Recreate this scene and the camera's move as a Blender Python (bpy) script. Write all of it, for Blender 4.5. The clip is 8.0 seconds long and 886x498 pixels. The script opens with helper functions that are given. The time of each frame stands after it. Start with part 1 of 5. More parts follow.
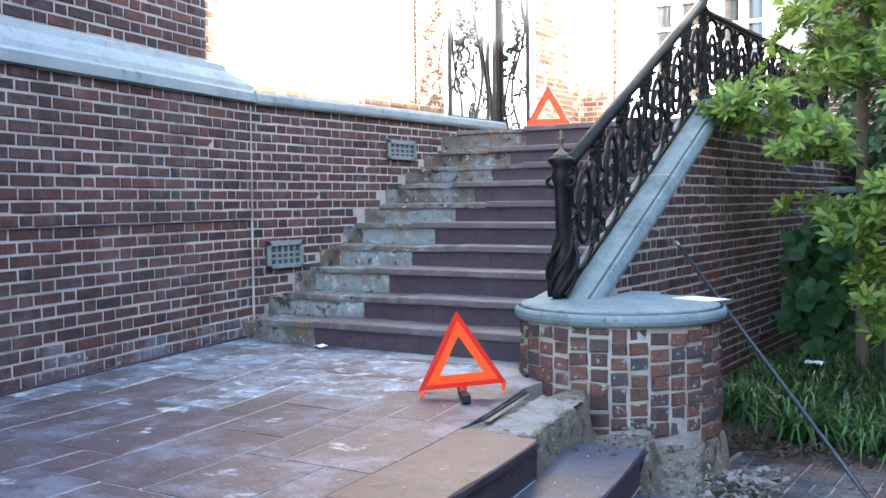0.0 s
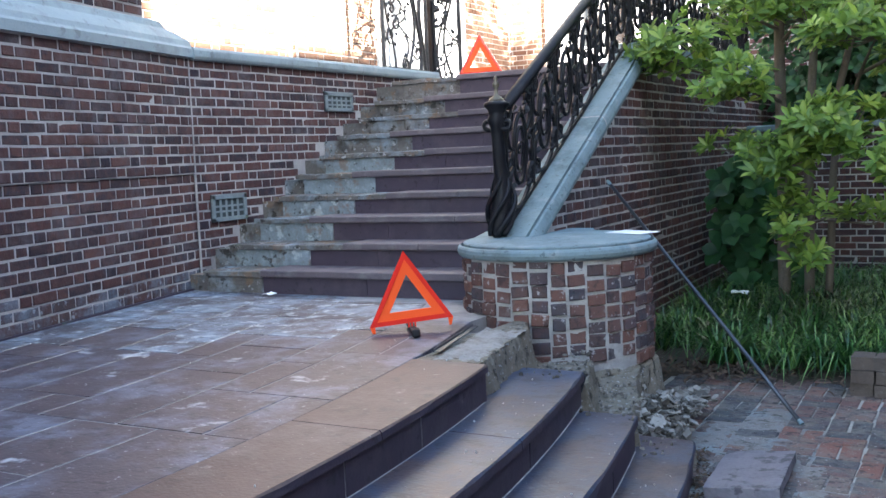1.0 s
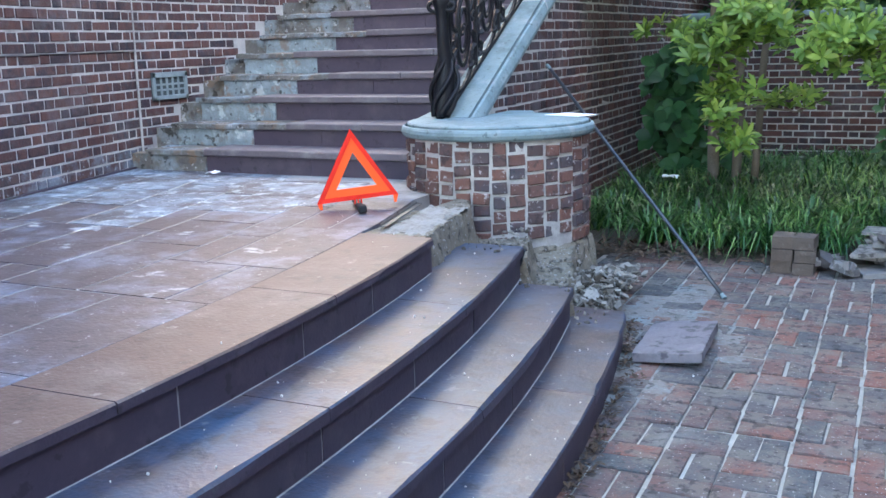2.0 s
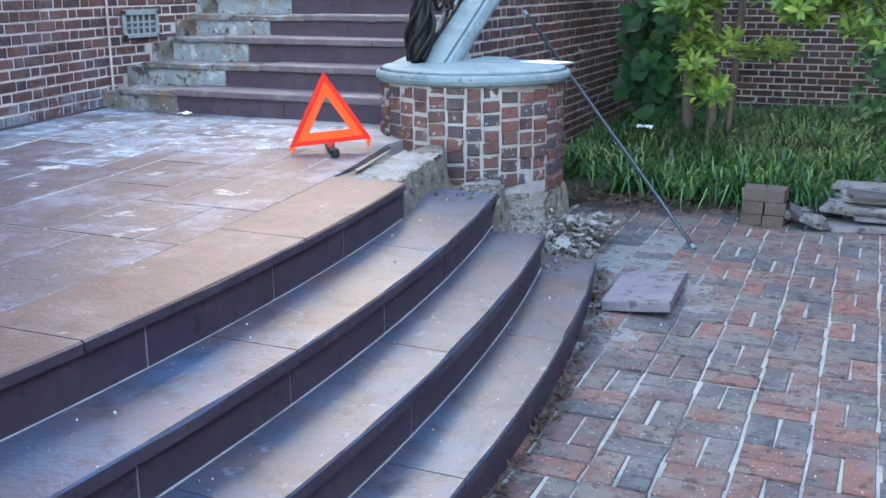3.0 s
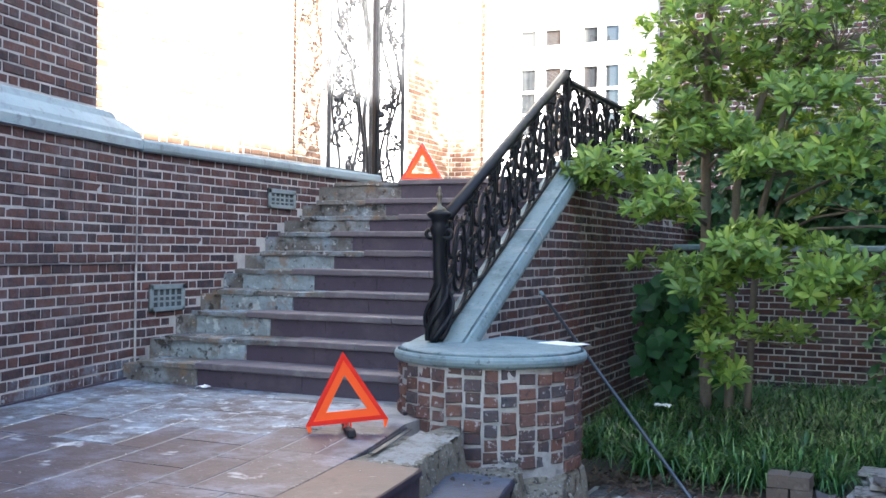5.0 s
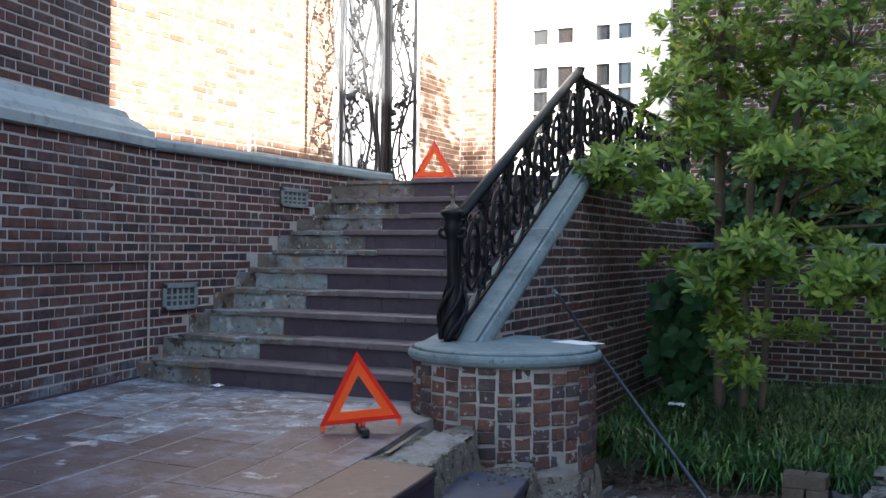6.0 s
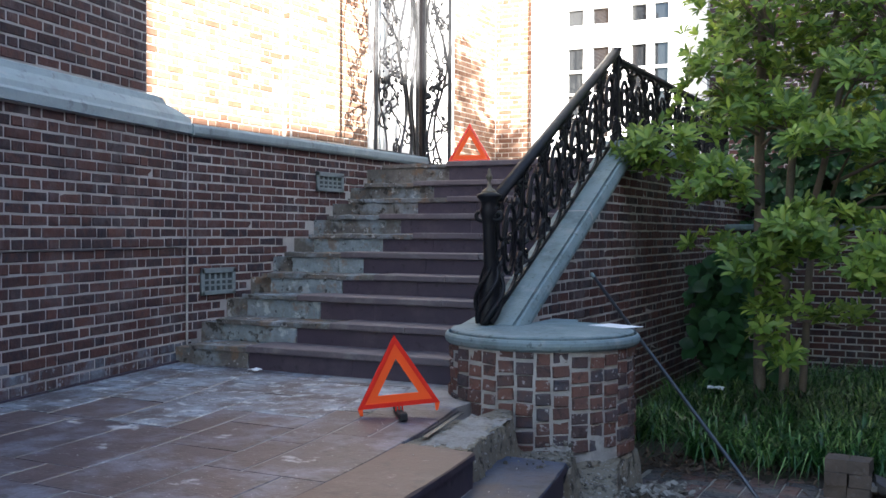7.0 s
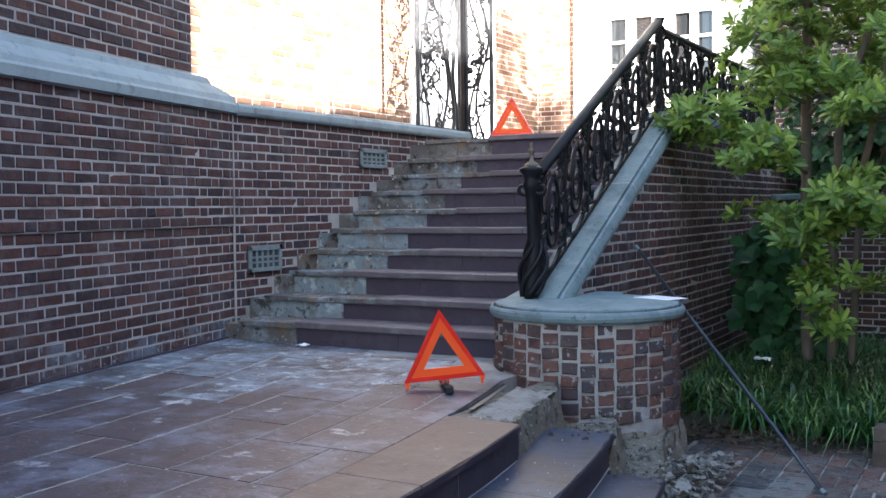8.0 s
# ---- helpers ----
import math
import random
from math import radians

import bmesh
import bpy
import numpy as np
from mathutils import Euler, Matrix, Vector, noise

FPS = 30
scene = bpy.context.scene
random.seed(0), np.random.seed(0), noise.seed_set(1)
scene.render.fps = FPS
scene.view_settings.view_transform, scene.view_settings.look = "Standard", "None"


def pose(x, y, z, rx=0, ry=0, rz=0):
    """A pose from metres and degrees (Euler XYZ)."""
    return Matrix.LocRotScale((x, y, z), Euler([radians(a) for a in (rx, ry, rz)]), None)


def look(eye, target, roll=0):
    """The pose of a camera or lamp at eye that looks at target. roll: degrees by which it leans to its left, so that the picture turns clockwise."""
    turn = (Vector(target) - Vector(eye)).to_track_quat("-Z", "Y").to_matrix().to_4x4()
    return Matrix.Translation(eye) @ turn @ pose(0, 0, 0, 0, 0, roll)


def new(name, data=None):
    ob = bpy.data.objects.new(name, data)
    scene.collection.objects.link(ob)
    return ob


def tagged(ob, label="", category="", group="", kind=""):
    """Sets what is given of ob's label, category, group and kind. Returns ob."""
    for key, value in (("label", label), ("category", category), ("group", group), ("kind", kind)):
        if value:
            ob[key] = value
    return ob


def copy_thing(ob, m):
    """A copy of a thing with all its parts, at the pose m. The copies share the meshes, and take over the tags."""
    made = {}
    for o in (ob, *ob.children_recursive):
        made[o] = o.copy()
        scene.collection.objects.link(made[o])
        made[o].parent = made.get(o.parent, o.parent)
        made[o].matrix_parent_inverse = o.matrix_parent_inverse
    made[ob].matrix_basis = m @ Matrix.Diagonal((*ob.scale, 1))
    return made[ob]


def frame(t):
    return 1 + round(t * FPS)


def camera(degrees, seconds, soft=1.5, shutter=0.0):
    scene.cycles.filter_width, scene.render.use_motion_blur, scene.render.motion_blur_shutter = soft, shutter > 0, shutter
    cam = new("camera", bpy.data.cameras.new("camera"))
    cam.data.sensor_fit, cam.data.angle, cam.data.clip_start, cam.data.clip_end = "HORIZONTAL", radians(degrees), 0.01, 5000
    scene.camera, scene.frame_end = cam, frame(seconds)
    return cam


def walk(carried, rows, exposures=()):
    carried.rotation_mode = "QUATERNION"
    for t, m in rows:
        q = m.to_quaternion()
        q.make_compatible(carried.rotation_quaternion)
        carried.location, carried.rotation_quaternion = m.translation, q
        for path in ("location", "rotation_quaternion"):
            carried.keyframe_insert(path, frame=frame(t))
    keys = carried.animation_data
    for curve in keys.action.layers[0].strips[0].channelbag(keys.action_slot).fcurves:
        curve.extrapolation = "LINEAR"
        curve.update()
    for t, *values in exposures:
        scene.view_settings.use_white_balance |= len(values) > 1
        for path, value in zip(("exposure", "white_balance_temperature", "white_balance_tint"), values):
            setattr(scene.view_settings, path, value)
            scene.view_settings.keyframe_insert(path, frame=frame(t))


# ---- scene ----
cam = camera(47.0, 8.0)

PATH = [
    (0, (-0.045, 0.456, 1.006), (-1.115, 2.144, 0.913), -0.6),
    (0.5, (0.049, 0.329, 0.997), (-0.976, 2.045, 0.934), -2.2),
    (1, (0.035, 0.204, 0.949), (-0.922, 1.95, 0.765), -2.5),
    (1.5, (0.057, 0.05, 0.931), (-0.829, 1.813, 0.607), -2.2),
    (2, (0.061, 0.0, 0.924), (-0.77, 1.773, 0.518), -1.5),
    (3.5, (0.069, 0.008, 0.912), (-0.705, 1.776, 0.389), 0.2),
    (4, (0.063, 0.008, 0.928), (-0.718, 1.774, 0.405), 0.4),
    (4.5, (0.036, 0.026, 1.004), (-0.778, 1.841, 0.795), 0.8),
    (5, (0.056, 0.002, 1.007), (-0.776, 1.821, 1.011), 0.7),
    (6.5, (0.015, 0.023, 1.014), (-0.857, 1.823, 1.003), 0.7),
    (7, (0.01, 0.031, 1.012), (-0.902, 1.811, 0.979), 0.3),
    (7.5, (0.025, 0.011, 1.013), (-0.926, 1.77, 0.956), -0.1),
    (8, (0.035, -0.006, 1.015), (-0.953, 1.731, 0.932), -0.6),
]
walk(cam, [(t, look(eye, target, roll)) for t, eye, target, roll in PATH],
     exposures=[(0, 3.74, 6180, 7.5), (0.5, 3.29, 6180, 7.5), (1.0, 3.37, 6180, 7.5), (1.5, 3.82, 6180, 7.5), (2.0, 4.02, 6180, 7.5), (3.5, 4.13, 6180, 7.5), (4.5, 4.08, 6180, 7.5), (5.0, 3.50, 6180, 7.5), (6.4, 2.41, 6250, 9), (7.0, 2.57, 6220, 9), (7.5, 2.73, 6180, 9), (8.0, 2.92, 6170, 9)])

# ---------------------------------------------------------------- light
SUN = Vector((0.700, -0.587, 0.407)).normalized()
world = bpy.data.worlds.new("sky")
scene.world = world
world.use_nodes = True
wn = world.node_tree.nodes
sky = wn.new("ShaderNodeTexSky")
sky.sky_type = "NISHITA"
sky.sun_disc = False
sky.sun_elevation = math.asin(SUN.z)
sky.sun_rotation = math.atan2(SUN.x, SUN.y)
wn["Background"].inputs[1].default_value = 0.115
world.node_tree.links.new(sky.outputs[0], wn["Background"].inputs[0])
sun = new("sun", bpy.data.lights.new("sun", "SUN"))
sun.data.energy = 5.0
sun.data.angle = radians(0.5)
sun.data.color = (1.0, 0.94, 0.86)
sun.matrix_world = look(SUN * 30, (0, 0, 0))


# ---------------------------------------------------------------- materials
def material(name, colors, rough=0.8, bump=0.3, scale=8.0, fine=60.0, metal=0.0, per_piece=0.0, stain=None, stain_scale=1.5,
             stain_amount=0.0, spec=0.3, shift=(0, 0, 0), stain_from=0.50, marks=()):
    """Colours mixed by noise at two scales, by a random value for each piece, with stains and bump."""
    m = bpy.data.materials.new(name)
    m.use_nodes = True
    n, ln = m.node_tree.nodes, m.node_tree.links
    b = n["Principled BSDF"]
    b.inputs["Roughness"].default_value = rough
    b.inputs["Metallic"].default_value = metal
    b.inputs["Specular IOR Level"].default_value = spec
    geo = n.new("ShaderNodeNewGeometry")
    big = n.new("ShaderNodeTexNoise")
    big.inputs["Scale"].default_value = scale
    big.inputs["Detail"].default_value = 6
    big.inputs["Roughness"].default_value = 0.65
    ln.new(geo.outputs["Position"], big.inputs["Vector"])
    small = n.new("ShaderNodeTexNoise")
    small.inputs["Scale"].default_value = fine
    small.inputs["Detail"].default_value = 4
    ln.new(geo.outputs["Position"], small.inputs["Vector"])
    fac = n.new("ShaderNodeMath")
    fac.operation = "MULTIPLY_ADD"
    fac.inputs[1].default_value = 0.45
    ln.new(small.outputs[0], fac.inputs[0])
    half = n.new("ShaderNodeMath")
    half.operation = "MULTIPLY_ADD"
    half.inputs[1].default_value = 1.5
    half.inputs[2].default_value = -0.47
    ln.new(big.outputs[0], half.inputs[0])
    ln.new(half.outputs[0], fac.inputs[2])
    value = fac
    if per_piece:
        info = n.new("ShaderNodeObjectInfo")
        add = n.new("ShaderNodeMath")
        ln.new(info.outputs["Random"], add.inputs[0])
        ln.new(geo.outputs["Random Per Island"], add.inputs[1])
        fr = n.new("ShaderNodeMath")
        fr.operation = "FRACT"
        ln.new(add.outputs[0], fr.inputs[0])
        mixv = n.new("ShaderNodeMix")
        mixv.inputs[0].default_value = per_piece
        ln.new(fac.outputs[0], mixv.inputs[2])
        ln.new(fr.outputs[0], mixv.inputs[3])
        value = mixv
    ramp = n.new("ShaderNodeValToRGB")
    el = ramp.color_ramp.elements
    while len(el) < len(colors):
        el.new(0.5)
    for i, c in enumerate(colors):
        el[i].position = 0.08 + 0.84 * i / max(1, len(colors) - 1)
        el[i].color = (*c, 1)
    ln.new(value.outputs[0], ramp.inputs[0])
    out = ramp.outputs[0]
    if stain:
        sn = n.new("ShaderNodeTexNoise")
        sn.inputs["Scale"].default_value = stain_scale
        sn.inputs["Detail"].default_value = 8
        sn.inputs["Roughness"].default_value = 0.7
        mp = n.new("ShaderNodeVectorMath")
        mp.inputs[1].default_value = (7.3 + shift[0], 2.1 + shift[1], 5.7 + shift[2])
        ln.new(geo.outputs["Position"], mp.inputs[0])
        ln.new(mp.outputs[0], sn.inputs["Vector"])
        sr = n.new("ShaderNodeMapRange")
        sr.inputs["From Min"].default_value = stain_from
        sr.inputs["From Max"].default_value = stain_from + 0.2
        sr.inputs["To Max"].default_value = stain_amount
        ln.new(sn.outputs[0], sr.inputs[0])
        mx = n.new("ShaderNodeMix")
        mx.data_type = "RGBA"
        mx.inputs[7].default_value = (*stain, 1)
        ln.new(sr.outputs[0], mx.inputs[0])
        ln.new(out, mx.inputs[6])
        out = mx.outputs[2]
    for i, (tone, size, start, width, amount) in enumerate(marks):   # smaller, sharper spots and scuffs
        sn = n.new("ShaderNodeTexNoise")
        sn.inputs["Scale"].default_value = size
        sn.inputs["Detail"].default_value = 5
        sn.inputs["Roughness"].default_value = 0.6
        mp = n.new("ShaderNodeVectorMath")
        mp.inputs[1].default_value = (3.1 * i + 1.7, 11.9 - i, 4.3 + 2 * i)
        ln.new(geo.outputs["Position"], mp.inputs[0])
        ln.new(mp.outputs[0], sn.inputs["Vector"])
        sr = n.new("ShaderNodeMapRange")
        sr.inputs["From Min"].default_value = start
        sr.inputs["From Max"].default_value = start + width
        sr.inputs["To Max"].default_value = amount
        ln.new(sn.outputs[0], sr.inputs[0])
        mx = n.new("ShaderNodeMix")
        mx.data_type = "RGBA"
        mx.inputs[7].default_value = (*tone, 1)
        ln.new(sr.outputs[0], mx.inputs[0])
        ln.new(out, mx.inputs[6])
        out = mx.outputs[2]
    ln.new(out, b.inputs["Base Color"])
    if bump:
        bp = n.new("ShaderNodeBump")
        bp.inputs["Strength"].default_value = bump
        bp.inputs["Distance"].default_value = 0.01
        ln.new(fac.outputs[0], bp.inputs["Height"])
        ln.new(bp.outputs[0], b.inputs["Normal"])
    return m


BRICK = material("brick", [(0.024, 0.026, 0.038), (0.072, 0.037, 0.037), (0.104, 0.047, 0.042), (0.045, 0.034, 0.041), (0.128, 0.059, 0.050), (0.030, 0.031, 0.044)],
                 0.85, 0.7, 14, 90, per_piece=0.72, stain=(0.19, 0.18, 0.19), stain_scale=2.6, stain_amount=0.45)
PEDBRICK = material("pedestal_brick", [(0.056, 0.062, 0.078), (0.120, 0.064, 0.054), (0.160, 0.080, 0.062), (0.092, 0.058, 0.054), (0.070, 0.066, 0.076)], 0.85, 0.7, 14, 90, per_piece=0.75, stain=(0.30, 0.30, 0.30), stain_scale=4.0, stain_amount=0.5, stain_from=0.57,
                    marks=(((0.5, 0.49, 0.48), 26, 0.60, 0.05, 0.6), ((0.03, 0.027, 0.03), 18, 0.57, 0.08, 0.6)))
LIMEBRICK = material("limewashed_brick", [(0.03, 0.032, 0.042), (0.075, 0.045, 0.046), (0.10, 0.056, 0.052), (0.048, 0.042, 0.05)], 0.9, 0.8, 14, 90, per_piece=0.6, stain=(0.25, 0.32, 0.39), stain_scale=3.0, stain_amount=0.6, stain_from=0.45, marks=(((0.42, 0.48, 0.52), 20, 0.60, 0.06, 0.5),))
MORTAR = material("mortar", [(0.34, 0.322, 0.31), (0.55, 0.532, 0.512)], 0.95, 0.6, 4, 120, stain=(0.12, 0.12, 0.125), stain_scale=2.2, stain_amount=0.6)
LIMEMORTAR = material("lime_mortar", [(0.29, 0.275, 0.255), (0.50, 0.485, 0.46)], 0.95, 0.9, 5, 90, stain=(0.18, 0.175, 0.17), stain_scale=4, stain_amount=0.6)
SUNBRICK = material("pale_brick", [(0.18, 0.085, 0.052), (0.31, 0.17, 0.11), (0.41, 0.25, 0.165), (0.24, 0.125, 0.078)], 0.85, 0.5, 14, 90, per_piece=0.7)
PALEMORTAR = material("pale_mortar", [(0.68, 0.64, 0.57), (0.78, 0.74, 0.67)], 0.95, 0.5, 5, 120)
LIMESTONE = material("limestone", [(0.115, 0.165, 0.178), (0.20, 0.262, 0.275), (0.155, 0.212, 0.225)], 0.8, 0.45, 3, 80, stain=(0.085, 0.112, 0.115), stain_scale=4, stain_amount=0.7, marks=(((0.30, 0.33, 0.33), 6, 0.58, 0.08, 0.5), ((0.05, 0.06, 0.058), 25, 0.60, 0.06, 0.5)))
PALESTONE = material("pale_limestone", [(0.205, 0.265, 0.285), (0.31, 0.38, 0.40), (0.26, 0.325, 0.345)], 0.8, 0.35, 2, 80, stain=(0.16, 0.18, 0.185), stain_scale=3, stain_amount=0.6, marks=(((0.10, 0.105, 0.10), 12, 0.60, 0.08, 0.4), ((0.42, 0.44, 0.44), 5, 0.60, 0.08, 0.4)))
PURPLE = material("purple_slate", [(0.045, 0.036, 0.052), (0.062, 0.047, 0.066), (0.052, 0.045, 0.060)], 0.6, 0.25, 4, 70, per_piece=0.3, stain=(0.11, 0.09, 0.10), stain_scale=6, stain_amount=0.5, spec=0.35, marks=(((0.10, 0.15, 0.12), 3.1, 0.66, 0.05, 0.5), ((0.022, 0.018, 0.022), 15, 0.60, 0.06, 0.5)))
FLAG = material("flagstone", [(0.046, 0.040, 0.056), (0.068, 0.054, 0.066), (0.086, 0.066, 0.072), (0.054, 0.048, 0.066)], 0.46, 0.45, 3.2, 55, per_piece=0.45, stain=(0.26, 0.30, 0.39), stain_scale=2.8, stain_amount=0.55, spec=0.40, stain_from=0.485,
                marks=(((0.60, 0.63, 0.66), 4.0, 0.64, 0.05, 0.6), ((0.55, 0.57, 0.60), 48, 0.64, 0.05, 0.5), ((0.022, 0.02, 0.026), 16, 0.55, 0.10, 0.6)))
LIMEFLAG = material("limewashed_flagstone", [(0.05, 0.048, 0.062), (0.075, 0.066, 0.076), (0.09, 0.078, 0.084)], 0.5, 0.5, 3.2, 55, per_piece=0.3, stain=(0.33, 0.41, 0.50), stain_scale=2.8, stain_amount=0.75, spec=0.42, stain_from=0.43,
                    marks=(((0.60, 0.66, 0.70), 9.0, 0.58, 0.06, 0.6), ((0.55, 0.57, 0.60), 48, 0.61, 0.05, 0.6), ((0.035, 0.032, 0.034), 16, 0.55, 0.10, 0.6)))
EDGEFLAG = material("edge_flagstone", [(0.066, 0.043, 0.041), (0.108, 0.068, 0.060), (0.086, 0.056, 0.051)], 0.5, 0.45, 3, 60, per_piece=0.3, stain=(0.21, 0.18, 0.17), stain_scale=3, stain_amount=0.5, spec=0.36,
                    marks=(((0.5, 0.48, 0.46), 55, 0.68, 0.05, 0.5), ((0.036, 0.027, 0.027), 11, 0.56, 0.1, 0.5), ((0.36, 0.34, 0.33), 13, 0.65, 0.05, 0.5)))
FLAGJOINT = material("flag_joint", [(0.22, 0.215, 0.21), (0.40, 0.39, 0.38)], 0.95, 0.6, 3, 60, stain=(0.06, 0.055, 0.052), stain_scale=1.8, stain_amount=0.9, stain_from=0.535)
DUSTY = material("dusty_tread", [(0.085, 0.072, 0.085), (0.13, 0.11, 0.12), (0.105, 0.09, 0.10)], 0.7, 0.3, 4, 70, per_piece=0.3, stain=(0.24, 0.225, 0.22), stain_scale=5, stain_amount=0.6)
GRIT = material("pale_grit", [(0.40, 0.39, 0.37), (0.62, 0.61, 0.59)], 0.95, 0.3, 9, 60, per_piece=0.7)
OLDBRICK = material("old_brick", [(0.055, 0.040, 0.032), (0.115, 0.088, 0.07), (0.08, 0.064, 0.053)], 0.9, 0.9, 9, 60, per_piece=0.5, stain=(0.24, 0.23, 0.21), stain_scale=9, stain_amount=0.6, stain_from=0.55)
TREAD = material("worn_tread", [(0.036, 0.042, 0.070), (0.090, 0.060, 0.058), (0.044, 0.048, 0.072), (0.105, 0.068, 0.060)], 0.42, 0.4, 3.0, 60, per_piece=0.2, stain=(0.038, 0.074, 0.132), stain_scale=2.2, stain_amount=0.75, spec=0.42, stain_from=0.42,
                 marks=(((0.40, 0.40, 0.41), 60, 0.70, 0.05, 0.4), ((0.014, 0.014, 0.018), 12, 0.54, 0.1, 0.6), ((0.24, 0.24, 0.25), 16, 0.64, 0.05, 0.4)))
ROUGH = material("rough_stone", [(0.045, 0.040, 0.036), (0.155, 0.145, 0.132), (0.105, 0.10, 0.094), (0.22, 0.21, 0.19)], 0.95, 0.9, 8, 45, per_piece=0.3, stain=(0.27, 0.34, 0.39), stain_scale=3.6, stain_amount=0.8, stain_from=0.47, marks=(((0.20, 0.125, 0.07), 5, 0.54, 0.08, 0.6), ((0.03, 0.027, 0.022), 11, 0.59, 0.05, 0.8), ((0.44, 0.46, 0.46), 17, 0.62, 0.04, 0.6)))
ROUGHPALE = material("limewashed_stone", [(0.13, 0.15, 0.155), (0.28, 0.34, 0.37), (0.20, 0.235, 0.25), (0.42, 0.48, 0.51)], 0.95, 0.9, 6, 45, per_piece=0.2, stain=(0.15, 0.13, 0.095), stain_scale=3.6, stain_amount=0.85, stain_from=0.52, marks=(((0.22, 0.13, 0.075), 5, 0.57, 0.07, 0.6), ((0.50, 0.55, 0.57), 9, 0.58, 0.05, 0.6), ((0.04, 0.036, 0.03), 13, 0.61, 0.04, 0.8)))
VENTBACK = material("vent_recess", [(0.04, 0.05, 0.054), (0.07, 0.085, 0.09)], 0.8, 0.2, 10, 80)
MORTARBED = material("mortar_bed", [(0.075, 0.064, 0.047), (0.205, 0.18, 0.138), (0.14, 0.122, 0.094)], 0.95, 1.0, 7, 60, stain=(0.30, 0.32, 0.32), stain_scale=5, stain_amount=0.45, stain_from=0.56, marks=(((0.03, 0.027, 0.022), 17, 0.56, 0.08, 0.8), ((0.42, 0.41, 0.39), 45, 0.61, 0.05, 0.7)))
PAVER = material("paver", [(0.080, 0.076, 0.080), (0.155, 0.082, 0.066), (0.066, 0.078, 0.083), (0.205, 0.092, 0.066), (0.108, 0.097, 0.093), (0.068, 0.070, 0.077)], 0.8, 1.0, 10, 80, per_piece=0.8, stain=(0.22, 0.205, 0.185), stain_scale=2.4, stain_amount=0.7,
                 marks=(((0.165, 0.145, 0.122), 5.5, 0.49, 0.12, 0.65), ((0.5, 0.48, 0.45), 70, 0.63, 0.05, 0.6), ((0.034, 0.030, 0.03), 22, 0.55, 0.08, 0.7)))
SANDJOINT = material("joint_sand", [(0.25, 0.235, 0.20), (0.43, 0.41, 0.36)], 0.95, 0.6, 6, 150, stain=(0.085, 0.08, 0.068), stain_scale=2.6, stain_amount=0.9, stain_from=0.50)
SOIL = material("soil", [(0.035, 0.028, 0.022), (0.075, 0.06, 0.045)], 0.95, 1.0, 6, 50)
IRON = material("black_iron", [(0.006, 0.006, 0.008), (0.014, 0.014, 0.017)], 0.5, 0.3, 12, 90, spec=0.25)
WHITEPAINT = material("white_paint", [(0.74, 0.73, 0.70), (0.80, 0.79, 0.76)], 0.5, 0.1, 3, 40)
ORANGE = material("orange_plastic", [(1.0, 0.105, 0.018), (1.0, 0.125, 0.024)], 0.5, 0.05, 5, 60, spec=0.3)
REDREF = material("red_reflector", [(0.74, 0.024, 0.014), (0.86, 0.036, 0.020)], 0.25, 0.1, 20, 200, spec=0.6)
# black iron made paler: the sun's glare on the porch panels is in the colour
SUNIRON = material("sunlit_iron", [(0.010, 0.010, 0.011), (0.03, 0.03, 0.032), (0.07, 0.07, 0.07)], 0.42, 0.4, 9, 70, spec=0.5)
RUBBER = material("black_rubber", [(0.012, 0.012, 0.013), (0.022, 0.022, 0.024)], 0.7, 0.2)
STEEL = material("dark_steel", [(0.05, 0.056, 0.068), (0.10, 0.11, 0.125)], 0.40, 0.2, 20, 120, metal=0.6, spec=0.5)
VENT = material("cast_vent", [(0.16, 0.195, 0.205), (0.245, 0.29, 0.30)], 0.7, 0.3, 10, 80)
PAPER = material("paper", [(0.80, 0.80, 0.82), (0.84, 0.84, 0.85)], 0.7, 0.05)
GLASSDARK = bpy.data.materials.new("window_glass")
GLASSDARK.use_nodes = True
_g = GLASSDARK.node_tree.nodes["Principled BSDF"]
_g.inputs["Base Color"].default_value = (0.02, 0.022, 0.025, 1)
_g.inputs["Roughness"].default_value = 0.03
_g.inputs["Specular IOR Level"].default_value = 0.8


